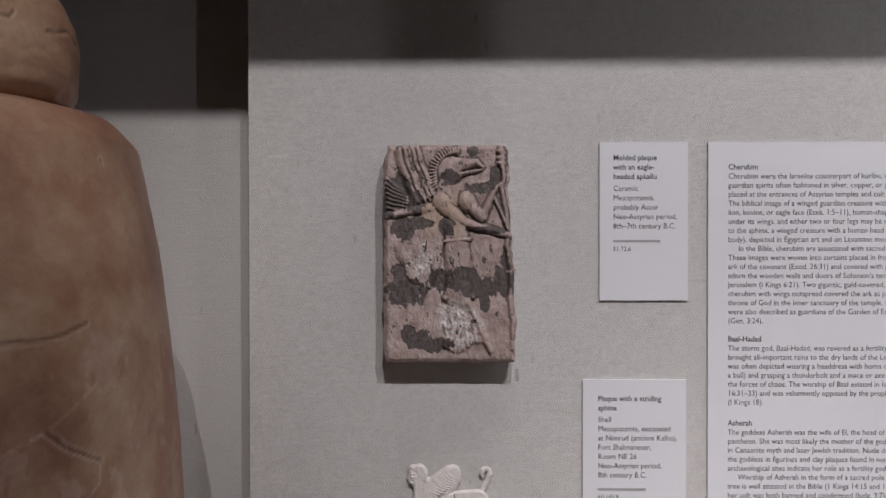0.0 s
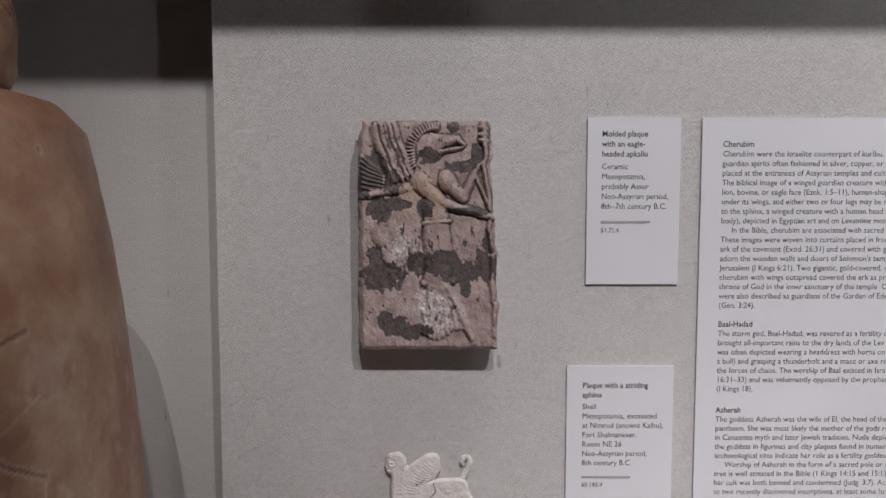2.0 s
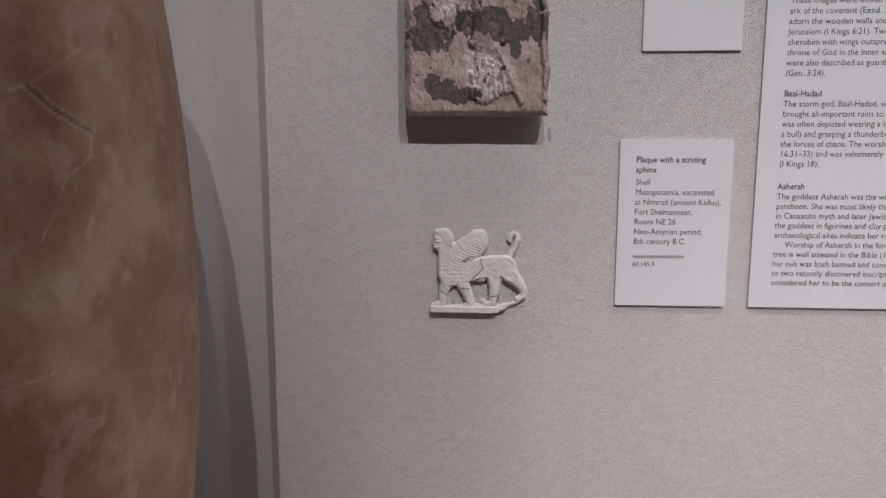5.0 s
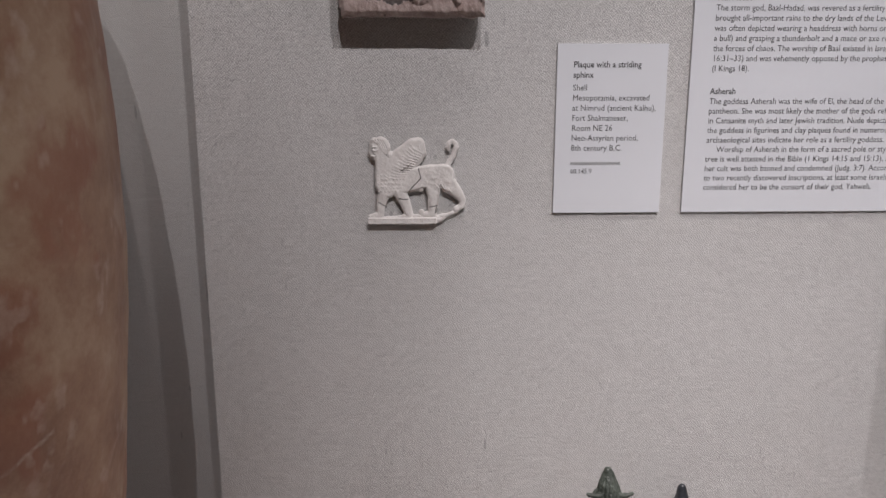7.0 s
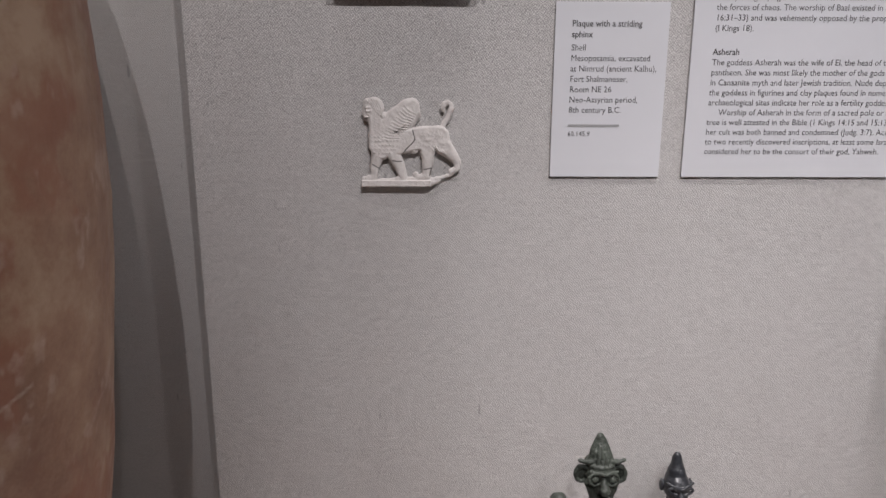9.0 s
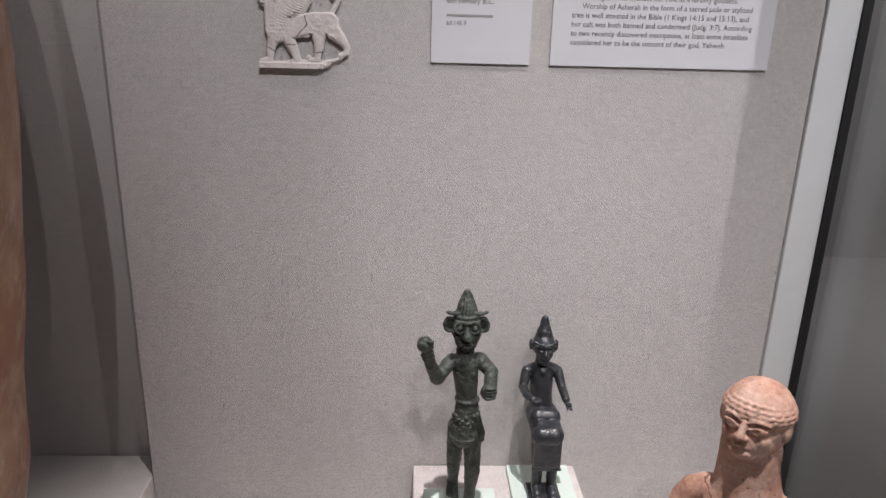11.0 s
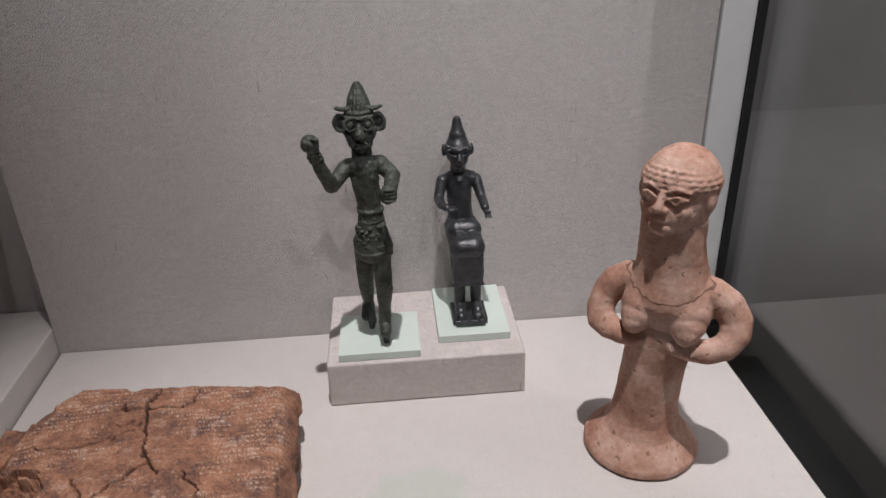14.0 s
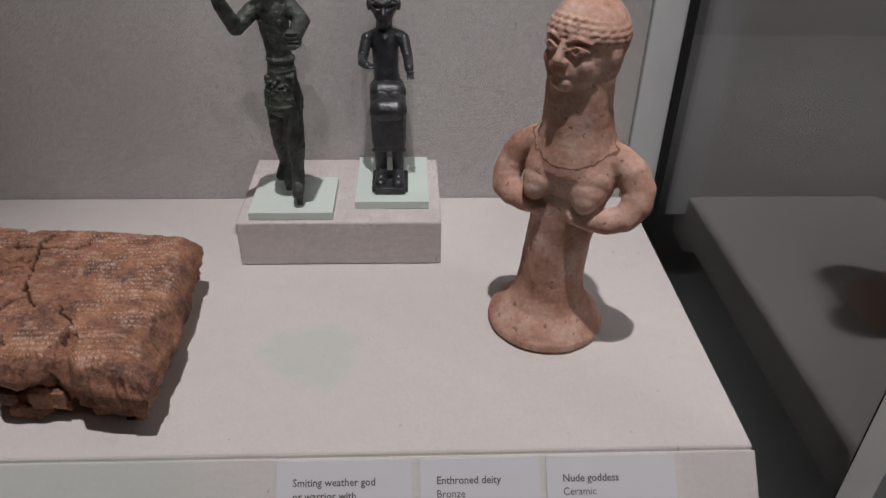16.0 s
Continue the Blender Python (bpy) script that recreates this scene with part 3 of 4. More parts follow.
    y = 0.4170 - h + drop
    bm = bmesh.new()
    top = [[bm.verts.new((x[i, j], y[i, j], z[i, j])) for j in range(nz)] for i in range(nx)]
    for i in range(nx - 1):
        for j in range(nz - 1):
            bm.faces.new((top[i][j], top[i][j + 1], top[i + 1][j + 1], top[i + 1][j]))
    loop = [(i, 0) for i in range(nx)] + [(nx - 1, j) for j in range(1, nz)] + [(i, nz - 1) for i in range(nx - 2, -1, -1)] + [(0, j) for j in range(nz - 2, 0, -1)]
    last = [top[i][j] for i, j in loop]
    mid = Vector((0.013, 0, 1.492))
    for k, (inset, depth) in enumerate(((-0.0006, 0.4225), (0.0002, 0.4270), (0.0012, 0.4310), (0.0040, 0.4346))):
        ring = []
        for n, (i, j) in enumerate(loop):
            c = top[i][j].co
            out = (Vector((c.x, 0, c.z)) - mid)
            out = Vector((out.x / 0.0375, 0, out.z / 0.0625))
            out = Vector((math.copysign(abs(out.x) ** 6, out.x), 0, math.copysign(abs(out.z) ** 6, out.z))).normalized()
            rag = 0.0008 * noise.noise(Vector((c.x * 260, k * 2.1, c.z * 260)))
            ring.append(bm.verts.new((c.x - out.x * (inset + rag), depth, c.z - out.z * (inset + rag))))
        for n in range(len(loop)):
            m = (n + 1) % len(loop)
            bm.faces.new((last[n], last[m], ring[m], ring[n]))
        last = ring
    bm.faces.new(last[::-1])
    bmesh.ops.recalc_face_normals(bm, faces=bm.faces)
    ob = mesh_object("relief_plaque", bm, CLAY_SLIP, True)
    col = ob.data.color_attributes.new("slip", "FLOAT_COLOR", "POINT")
    data = np.zeros((len(ob.data.vertices), 4), np.float32)
    n = nx * nz
    data[:n, 0], data[:n, 1], data[:n, 2] = slip.ravel(), warm.ravel(), gloss.ravel()
    data[n:, 0], data[:, 3] = 0.35, 1
    col.data.foreach_set("color", data.ravel())
    return tagged(ob, "moulded ceramic plaque with a worn winged relief, hung on linen", "plaque")


moulded_plaque()


# ---- sphinx plaque ----
def striding_sphinx():
    c = Clay()
    k = 0.0001045

    def at(x, y, d=0.0):
        return (-0.0130 + (x - 120) * k, d, 1.3170 + (552 - y) * k * 0.97)

    def limb(*stops, d=0.0):
        c.limb(*[(at(x, y, d), r * k) for x, y, r in stops])

    def lump(x, y, rx, ry, turn=0, deep=None, d=0.0):
        c.ell(at(x, y, d), (rx * k, (deep or min(rx, ry)) * k, ry * k), (0, turn, 0))

    # head, face, curl of hair and neck
    lump(190, 122, 54, 60)
    limb((158, 92, 26), (150, 130, 20), (152, 168, 22), (170, 182, 20))
    limb((138, 128, 8), (132, 146, 8))
    lump(240, 168, 29, 30)
    limb((195, 170, 40), (215, 240, 56))
    # chest and body
    limb((205, 265, 50), (215, 320, 60), (228, 355, 46))
    limb((250, 300, 66), (300, 320, 58), (380, 292, 62), (460, 278, 62), (530, 272, 58))
    lump(545, 290, 46, 62)
    # wing
    limb((225, 250, 46), (300, 180, 56), (372, 122, 54))
    limb((385, 112, 46), (398, 150, 38), (378, 200, 28), (340, 240, 26))
    # tail
    limb((548, 222, 16), (580, 165, 15), (598, 118, 15), (592, 98, 14), (574, 88, 13), (557, 96, 14), (550, 118, 13), (556, 134, 9))
    # legs
    limb((205, 370, 36), (190, 430, 27), (184, 470, 22), (182, 498, 22), (146, 508, 18))
    limb((290, 370, 38), (318, 430, 31), (336, 480, 24), (340, 505, 24), (306, 512, 16))
    limb((470, 330, 46), (472, 395, 34), (468, 445, 27), (464, 492, 25), (420, 500, 16))
    limb((560, 330, 46), (606, 378, 31), (632, 418, 20), (628, 450, 17), (596, 466, 17))
    limb((400, 345, 22), (350, 348, 16))
    lump(406, 482, 16, 17)
    # ground strip, broken off towards the tail
    c.box(at(116, 548, -0.0052), at(488, 514, 0.0035))
    limb((130, 508, 14), (200, 516, 9), (300, 512, 12), (380, 508, 14), (480, 512, 12), (545, 500, 11), (602, 478, 10))
    limb((488, 530, 16), (530, 515, 12))
    for v in c.verts:
        v[:, 1] = 0.4327 + np.clip(v[:, 1] * 0.60, -0.0021, 0.0020)
    near = 0.4327 - 0.0021
    # carved feathers, hair and folds
    for i in range(13):
        f = i / 12
        limb((222 + 128 * f, 282 - 178 * f, 2.0), (262 + 112 * f, 292 - 160 * f, 2.6), (318 + 96 * f, 290 - 138 * f, 2.0), d=near)
    for i in range(6):
        for j in range(5):
            x, y = 168 + 20 * i + 5 * (j % 2), 268 + 22 * j
            limb((x, y, 1.6), (x + 9, y + 9, 2.4), (x + 16, y + 2, 1.6), d=near)
    for i in range(5):
        limb((150 + 14 * i, 70 + 3 * abs(i - 2), 2), (176 + 13 * i, 100 + 5 * i, 2.6), (202 + 8 * i, 140 + 8 * i, 2), d=near)
    limb((150, 118, 4), (168, 116, 4), d=near)
    limb((150, 134, 4), (164, 138, 5), (174, 132, 4), d=near)
    limb((142, 166, 4), (158, 168, 3), d=near)
    limb((480, 320, 2), (505, 350, 2.6), (500, 400, 2), d=near)
    for i in range(4):
        limb((500 + 16 * i, 322 + 7 * i, 2), (518 + 16 * i, 345 + 7 * i, 2.2), d=near)
    return tagged(c.fuse("sphinx_plaque", SHELL, 0.00025, 1, 0.0007, 0.003), "white shell openwork plaque of a striding winged sphinx", "plaque")


striding_sphinx()

# ---- block and mounting boards ----
block = new("display_block")
part("body", box((0.0855, 0.352, DECK + 0.0002), (0.2065, 0.4345, 1.029), 0.0016), linen("block_linen", (0.86, 0.80, 0.78), (0.26, 0.235, 0.225), 0.0015), block)
tagged(block, "low block covered in pale pinkish linen", "display block")
for lo, hi in (((0.0930, 0.3550, 1.0292), (0.1425, 0.3995, 1.0342)), ((0.1545, 0.3675, 1.0292), (0.1995, 0.4275, 1.0342))):
    tagged(mesh_object("mounting_board", box(lo, hi, 0.0004), MINT), "pale mint green mounting board on the linen block", "mounting board", "mounting boards")


# ---- smiting figure ----
def smiting_figure():
    c = Clay()
    x0 = 0.1165
    # tall ribbed hat with a brim roll and side horns
    c.limb(((x0, 0.3745, 1.1785), 0.0058), ((x0 - 0.0002, 0.3755, 1.1850), 0.0045), ((x0, 0.3770, 1.1912), 0.0024))
    for i in range(9):
        w = radians(180 + 180 * i / 8)
        c.limb(((x0 + 0.0062 * math.cos(w), 0.3745 + 0.0062 * math.sin(w), 1.1790), 0.0009), ((x0 + 0.0047 * math.cos(w), 0.3755 + 0.0047 * math.sin(w), 1.1850), 0.0008), ((x0 + 0.0022 * math.cos(w), 0.377 + 0.0022 * math.sin(w), 1.1912), 0.0006))
    c.arc((x0, 0.3745, 1.1782), 0.0070, 0.0012, 0, 360, ((1, 0, 0), (0, 1, 0)), 24)
    for s in (-1, 1):
        c.limb(((x0 + s * 0.0055, 0.371, 1.1800), 0.0016), ((x0 + s * 0.0095, 0.371, 1.1802), 0.0014), ((x0 + s * 0.0118, 0.371, 1.1812), 0.0010))
        # large round ears and ringed eyes
        c.ell((x0 + s * 0.0098, 0.3740, 1.1722), (0.0040, 0.0018, 0.0050), (0, s * 20, 0))
        c.arc((x0 + s * 0.0100, 0.3722, 1.1722), 0.0034, 0.0011, -120, 130, ((s, 0, 0), (0, 0, 1)), 12, 1.3)
        c.arc((x0 + s * 0.0045, 0.3642, 1.1735), 0.0033, 0.0008, 0, 360, ((1, 0, 0), (0, 0, 1)), 18)
        c.ell((x0 + s * 0.0045, 0.3645, 1.1735), (0.0019, 0.0016, 0.0019))
        c.limb(((x0 + s * 0.0008, 0.3632, 1.1768), 0.0010), ((x0 + s * 0.0070, 0.3655, 1.1774), 0.0009))
        c.limb(((x0 + s * 0.0070, 0.3685, 1.1690), 0.0024), ((x0 + s * 0.0034, 0.3672, 1.1610), 0.0026))
    c.ell((x0, 0.3735, 1.1725), (0.0086, 0.0088, 0.0078))
    c.limb(((x0, 0.3700, 1.1680), 0.0066), ((x0 + 0.0004, 0.3682, 1.1600), 0.0040))
    c.limb(((x0, 0.3650, 1.1745), 0.0014), ((x0, 0.3612, 1.1685), 0.0028))
    c.limb(((x0 - 0.0026, 0.3632, 1.1632), 0.0009), ((x0 + 0.0030, 0.3632, 1.1632), 0.0009))
    c.limb(((x0 - 0.0018, 0.3636, 1.1608), 0.0009), ((x0 + 0.0024, 0.3636, 1.1608), 0.0009))
    c.limb(((x0, 0.373, 1.164), 0.0050), ((x0, 0.373, 1.150), 0.0058))
    # trunk
    c.limb(((x0 - 0.0085, 0.373, 1.1470), 0.0046), ((x0 + 0.0090, 0.373, 1.1480), 0.0050))
    c.limb(((x0, 0.372, 1.1465), 0.0086), ((x0 + 0.001, 0.372, 1.134), 0.0074), ((x0 + 0.002, 0.372, 1.121), 0.0062))
    for z, r in ((1.1215, 0.0075), (1.1155, 0.0075)):
        c.arc((x0 + 0.0022, 0.372, z), 0.0068, 0.0011, 0, 360, ((1, 0, 0), (0, 1, 0)), 22)
    c.limb(((x0 + 0.002, 0.372, 1.121), 0.0070), ((x0 + 0.0020, 0.3715, 1.104), 0.0086))
    c.limb(((x0 + 0.0015, 0.371, 1.104), 0.0088), ((x0 + 0.0012, 0.370, 1.0975), 0.0092))
    c.limb(((x0 + 0.0095, 0.368, 1.108), 0.0022), ((x0 + 0.0115, 0.366, 1.099), 0.0018))
    c.arc((x0 + 0.0012, 0.370, 1.0968), 0.0090, 0.0010, 0, 360, ((1, 0, 0), (0, 1, 0)), 24)
    knobs = random.Random(12)
    for i in range(46):
        w, z = radians(185 + 170 * knobs.random()), 1.0985 + 0.0150 * knobs.random()
        r = 0.0078 + 0.0014 * (1.1135 - z) / 0.015
        c.ell((x0 + 0.0016 + r * math.cos(w), 0.3710 + r * math.sin(w), z), (0.0011, 0.0011, 0.0009))
    c.limb(((x0 + 0.0085, 0.3670, 1.1130), 0.0018), ((x0 + 0.0112, 0.3650, 1.1010), 0.0026), ((x0 + 0.0120, 0.3650, 1.0960), 0.0014))
    for s in (-1, 1):
        c.ell((x0 + s * 0.0045, 0.3655, 1.1425), (0.0016, 0.0012, 0.0016))
    # raised arm with bracelet and fist
    c.limb(((x0 - 0.009, 0.372, 1.1475), 0.0044), ((x0 - 0.0175, 0.364, 1.1400), 0.0042), ((x0 - 0.0215, 0.357, 1.1520), 0.0036), ((x0 - 0.0245, 0.354, 1.1625), 0.0030))
    for f in (0.0, 0.0022):
        c.arc((x0 - 0.0233 - f * 0.3, 0.3550, 1.1585 + f), 0.0033, 0.0008, 0, 360, ((1, 0, 0.2), (0, 1, 0)), 14)
    c.ell((x0 - 0.0255, 0.3530, 1.1680), (0.0048, 0.0046, 0.0050))
    for i in range(4):
        c.ell((x0 - 0.0225, 0.3495 + 0.0005 * i, 1.1712 - 0.0021 * i), (0.0022, 0.0014, 0.0011))
    c.ell((x0 - 0.0280, 0.3500, 1.1685), (0.0016, 0.0018, 0.0030))
    # bent arm with fist
    c.limb(((x0 + 0.0100, 0.372, 1.1480), 0.0048), ((x0 + 0.0160, 0.367, 1.1430), 0.0043), ((x0 + 0.0140, 0.352, 1.1395), 0.0038))
    c.ell((x0 + 0.0130, 0.3500, 1.1385), (0.0050, 0.0048, 0.0054))
    for i in range(4):
        c.ell((x0 + 0.0138, 0.3462, 1.1427 - 0.0021 * i), (0.0036, 0.0014, 0.0010))
    # legs and feet on pegs
    c.limb(((x0 - 0.0035, 0.375, 1.100), 0.0060), ((x0 - 0.0045, 0.380, 1.072), 0.0048), ((x0 - 0.0040, 0.385, 1.052), 0.0034), ((x0 - 0.0028, 0.383, 1.0395), 0.0028))
    c.limb(((x0 - 0.0050, 0.386, 1.050), 0.0032), ((x0 - 0.0062, 0.378, 1.0460), 0.0026))
    c.limb(((x0 + 0.0060, 0.369, 1.100), 0.0060), ((x0 + 0.0068, 0.367, 1.072), 0.0050), ((x0 + 0.0060, 0.369, 1.056), 0.0036), ((x0 + 0.0056, 0.369, 1.0470), 0.0036))
    c.limb(((x0 + 0.0056, 0.369, 1.0465), 0.0038), ((x0 + 0.0058, 0.362, 1.0440), 0.0034))
    c.limb(((x0 + 0.0058, 0.366, 1.0440), 0.0021), ((x0 + 0.0058, 0.366, 1.0350), 0.0020))
    c.limb(((x0 - 0.0028, 0.383, 1.0415), 0.0020), ((x0 - 0.0028, 0.383, 1.0350), 0.0018))
    return tagged(c.fuse("bronze_statuette", GREEN_BRONZE, 0.00034, 1, 0.0013, 0.003), "green bronze standing figure with raised arm and pointed hat", "statuette")


smiting_figure()


# ---- seated figure ----
def seated_figure():
    c = Clay()
    x0 = 0.1735
    c.limb(((x0, 0.4160, 1.1415), 0.0070), ((x0, 0.4165, 1.1470), 0.0054), ((x0, 0.4172, 1.1530), 0.0034), ((x0, 0.4175, 1.1560), 0.0028))
    c.arc((x0, 0.4175, 1.1548), 0.0027, 0.0005, 0, 360, ((1, 0, 0), (0, 1, 0)), 16)
    c.ell((x0, 0.4175, 1.1575), (0.0023, 0.0023, 0.0017))
    c.ell((x0, 0.4145, 1.1385), (0.0080, 0.0082, 0.0086))
    c.limb(((x0, 0.4110, 1.1350), 0.0060), ((x0, 0.4100, 1.1290), 0.0036))
    c.limb(((x0, 0.4075, 1.1400), 0.0011), ((x0, 0.4050, 1.1345), 0.0019))
    c.limb(((x0 - 0.0020, 0.4068, 1.1302), 0.0008), ((x0 + 0.0020, 0.4068, 1.1302), 0.0008))
    for s in (-1, 1):
        c.ell((x0 + s * 0.0086, 0.4160, 1.1385), (0.0014, 0.0024, 0.0040))
        c.arc((x0 + s * 0.0040, 0.4066, 1.1392), 0.0033, 0.0008, 0, 360, ((1, 0, s * 0.35), (0, 0, 1)), 18, 0.55)
        c.limb(((x0 + s * 0.0004, 0.4060, 1.1408), 0.0009), ((x0 + s * 0.0040, 0.4066, 1.1424), 0.0009), ((x0 + s * 0.0078, 0.4090, 1.1436), 0.0008))
    c.limb(((x0, 0.4155, 1.132), 0.0046), ((x0, 0.4170, 1.122), 0.0052))
    c.limb(((x0 - 0.0080, 0.4170, 1.1180), 0.0044), ((x0, 0.4170, 1.1210), 0.0050), ((x0 + 0.0088, 0.4170, 1.1185), 0.0044))
    c.limb(((x0, 0.4165, 1.1170), 0.0084), ((x0 + 0.0005, 0.4155, 1.1020), 0.0076), ((x0 + 0.001, 0.4130, 1.0880), 0.0084))
    # arms reaching forward
    c.limb(((x0 - 0.0105, 0.4165, 1.1180), 0.0036), ((x0 - 0.0132, 0.4110, 1.1085), 0.0031), ((x0 - 0.0125, 0.3980, 1.1095), 0.0026), ((x0 - 0.0095, 0.3910, 1.1105), 0.0022))
    c.ell((x0 - 0.0072, 0.3885, 1.1108), (0.0034, 0.0032, 0.0011))
    c.limb(((x0 + 0.0112, 0.4165, 1.1180), 0.0036), ((x0 + 0.0138, 0.4100, 1.1085), 0.0031), ((x0 + 0.0146, 0.3985, 1.1060), 0.0026))
    c.ell((x0 + 0.0152, 0.3930, 1.1055), (0.0026, 0.0038, 0.0011), (-14, 0, 0))
    for i in range(3):
        c.limb(((x0 + 0.0137 + 0.0014 * i, 0.391, 1.1052), 0.0006), ((x0 + 0.0137 + 0.0016 * i, 0.3875, 1.1038), 0.0005))
    # lap, skirt and legs
    for s in (-1, 1):
        c.limb(((x0 + 0.001 + s * 0.0035, 0.412, 1.0885), 0.0074), ((x0 + 0.002 + s * 0.0042, 0.3920, 1.0845), 0.0066), ((x0 + 0.002 + s * 0.0042, 0.3890, 1.0640), 0.0060))
        c.limb(((x0 + 0.002 + s * 0.0050, 0.3900, 1.066), 0.0040), ((x0 + 0.002 + s * 0.0052, 0.3905, 1.0440), 0.0034), ((x0 + 0.002 + s * 0.0054, 0.3830, 1.0415), 0.0034))
        c.ell((x0 + 0.002 + s * 0.0054, 0.3800, 1.0408), (0.0036, 0.0046, 0.0028))
    c.limb(((x0 - 0.0022, 0.3890, 1.0840), 0.0070), ((x0 + 0.0062, 0.3890, 1.0840), 0.0070))
    c.box((x0 - 0.0072, 0.3835, 1.0610), (x0 + 0.0112, 0.3960, 1.0840))
    c.limb(((x0 - 0.0030, 0.4020, 1.0905), 0.0062), ((x0 + 0.0065, 0.4020, 1.0905), 0.0062))
    c.limb(((x0 - 0.0072, 0.3842, 1.0605), 0.0011), ((x0 + 0.0112, 0.3842, 1.0605), 0.0011))
    c.limb(((x0 - 0.006, 0.4040, 1.0950), 0.0012), ((x0 + 0.009, 0.4040, 1.0950), 0.0012))
    c.box((x0 - 0.0070, 0.3755, 1.0348), (x0 + 0.0115, 0.4000, 1.0390))
    c.box((x0 - 0.0088, 0.3780, 1.0348), (x0 + 0.0132, 0.4000, 1.0388))
    return tagged(c.fuse("bronze_statuette", DARK_BRONZE, 0.00034, 1, 0.0006, 0.004), "dark polished bronze seated figure with a tall cap", "statuette")


seated_figure()


# ---- clay figurine ----
def clay_figurine():
    c = Clay()

    def turned(profile, deep=1.0, back=0.0):
        body = lathe(profile, (0, 0), 64)
        body.verts.index_update()
        c.add([(v.co.x, v.co.y * deep + back, v.co.z) for v in body.verts], [tuple(v.index for v in f.verts) for f in body.faces])
        body.free()

    # flared foot and column
    turned([(0.0300, 0.0003), (0.0314, 0.0025), (0.0308, 0.0055), (0.0268, 0.0105), (0.0212, 0.0165), (0.0180, 0.0240), (0.0168, 0.0330), (0.0164, 0.0550), (0.0172, 0.0700), (0.0185, 0.0860)])
    # a flattened ridge down the front of the column
    c.limb(((-0.0020, -0.0120, 0.0200), 0.0050), ((-0.0015, -0.0118, 0.0500), 0.0056), ((-0.0010, -0.0110, 0.0760), 0.0060))
    # trunk, shoulders and the wide neck
    c.ell((0, 0.0005, 0.0890), (0.0200, 0.0140, 0.0200))
    c.ell((0, -0.0010, 0.0985), (0.0265, 0.0132, 0.0135))
    c.limb(((-0.0280, 0, 0.1000), 0.0076), ((-0.0140, -0.001, 0.1050), 0.0098), ((0, -0.001, 0.1065), 0.0115), ((0.0140, -0.001, 0.1050), 0.0098), ((0.0280, 0, 0.1000), 0.0076))
    turned([(0.0190, 0.0860), (0.0222, 0.0945), (0.0232, 0.0995), (0.0224, 0.1040), (0.0206, 0.1080), (0.0188, 0.1125), (0.0175, 0.1170), (0.0166, 0.1225), (0.0160, 0.1280), (0.0157, 0.1335), (0.0155, 0.1420)], 0.88, -0.001)
    for s in (-1, 1):
        # breasts, drawn out from the shoulders in one slope
        c.limb(((s * 0.0090, -0.0045, 0.1025), 0.0122), ((s * 0.0110, -0.0095, 0.0962), 0.0112), ((s * 0.0122, -0.0140, 0.0915), 0.0088), ((s * 0.0128, -0.0172, 0.0888), 0.0064))
        # arms bent to the chest, standing just free of the sides
        c.limb(((s * 0.0200, 0, 0.1035), 0.0088), ((s * 0.0275, -0.0006, 0.0995), 0.0084), ((s * 0.0322, -0.0020, 0.0930), 0.0077), ((s * 0.0336, -0.0055, 0.0865), 0.0073), ((s * 0.0312, -0.0095, 0.0812), 0.0069), ((s * 0.0250, -0.0128, 0.0788), 0.0062), ((s * 0.0175, -0.0146, 0.0784), 0.0056), ((s * 0.0100, -0.0150, 0.0788), 0.0050))
    c.ell((0, -0.0100, 0.0790), (0.0125, 0.0066, 0.0065))
    # head: a tall round skull and a narrower face
    skull = len(c.verts)
    c.ell((0, 0.0010, 0.1545), (0.0178, 0.0188, 0.0230))
    c.ell((0, 0.0022, 0.1600), (0.0190, 0.0196, 0.0178))
    c.ell((0, -0.0055, 0.1490), (0.0154, 0.0134, 0.0135))
    c.ell((0, -0.0150, 0.1425), (0.0068, 0.0050, 0.0042))

    def on(s, d, z):
        return (s, -d, z)

    c.limb((on(0, 0.0175, 0.1600), 0.0018), (on(0, 0.0200, 0.1548), 0.0023), (on(0, 0.0208, 0.1532), 0.0026))
    for s in (-1, 1):
        c.ell(on(s * 0.0022, 0.0196, 0.1524), (0.0018, 0.0018, 0.0014))
        c.limb((on(s * 0.0024, 0.0180, 0.1612), 0.0008), (on(s * 0.0072, 0.0174, 0.1630), 0.0009), (on(s * 0.0124, 0.0142, 0.1610), 0.0007))
        c.limb((on(s * 0.0032, 0.0182, 0.1576), 0.0007), (on(s * 0.0074, 0.0180, 0.1596), 0.0009), (on(s * 0.0120, 0.0148, 0.1580), 0.0007))
        c.limb((on(s * 0.0032, 0.0182, 0.1574), 0.0007), (on(s * 0.0074, 0.0176, 0.1558), 0.0009), (on(s * 0.0120, 0.0148, 0.1576), 0.0007))
        c.ell(on(s * 0.0076, 0.0170, 0.1577), (0.0028, 0.0012, 0.0012))
        c.ell(on(s * 0.0082, 0.0124, 0.1510), (0.0050, 0.0046, 0.0050))
        c.ell((s * 0.0172, -0.0010, 0.1545), (0.0026, 0.0044, 0.0062))
    c.limb((on(-0.0072, 0.0150, 0.1486), 0.0009), (on(-0.0030, 0.0178, 0.1470), 0.0014), (on(0, 0.0182, 0.1474), 0.0012), (on(0.0030, 0.0178, 0.1470), 0.0014), (on(0.0072, 0.0150, 0.1486), 0.0009))
    c.limb((on(-0.0056, 0.0150, 0.1464), 0.0009), (on(0, 0.0178, 0.1446), 0.0015), (on(0.0056, 0.0150, 0.1464), 0.0009))
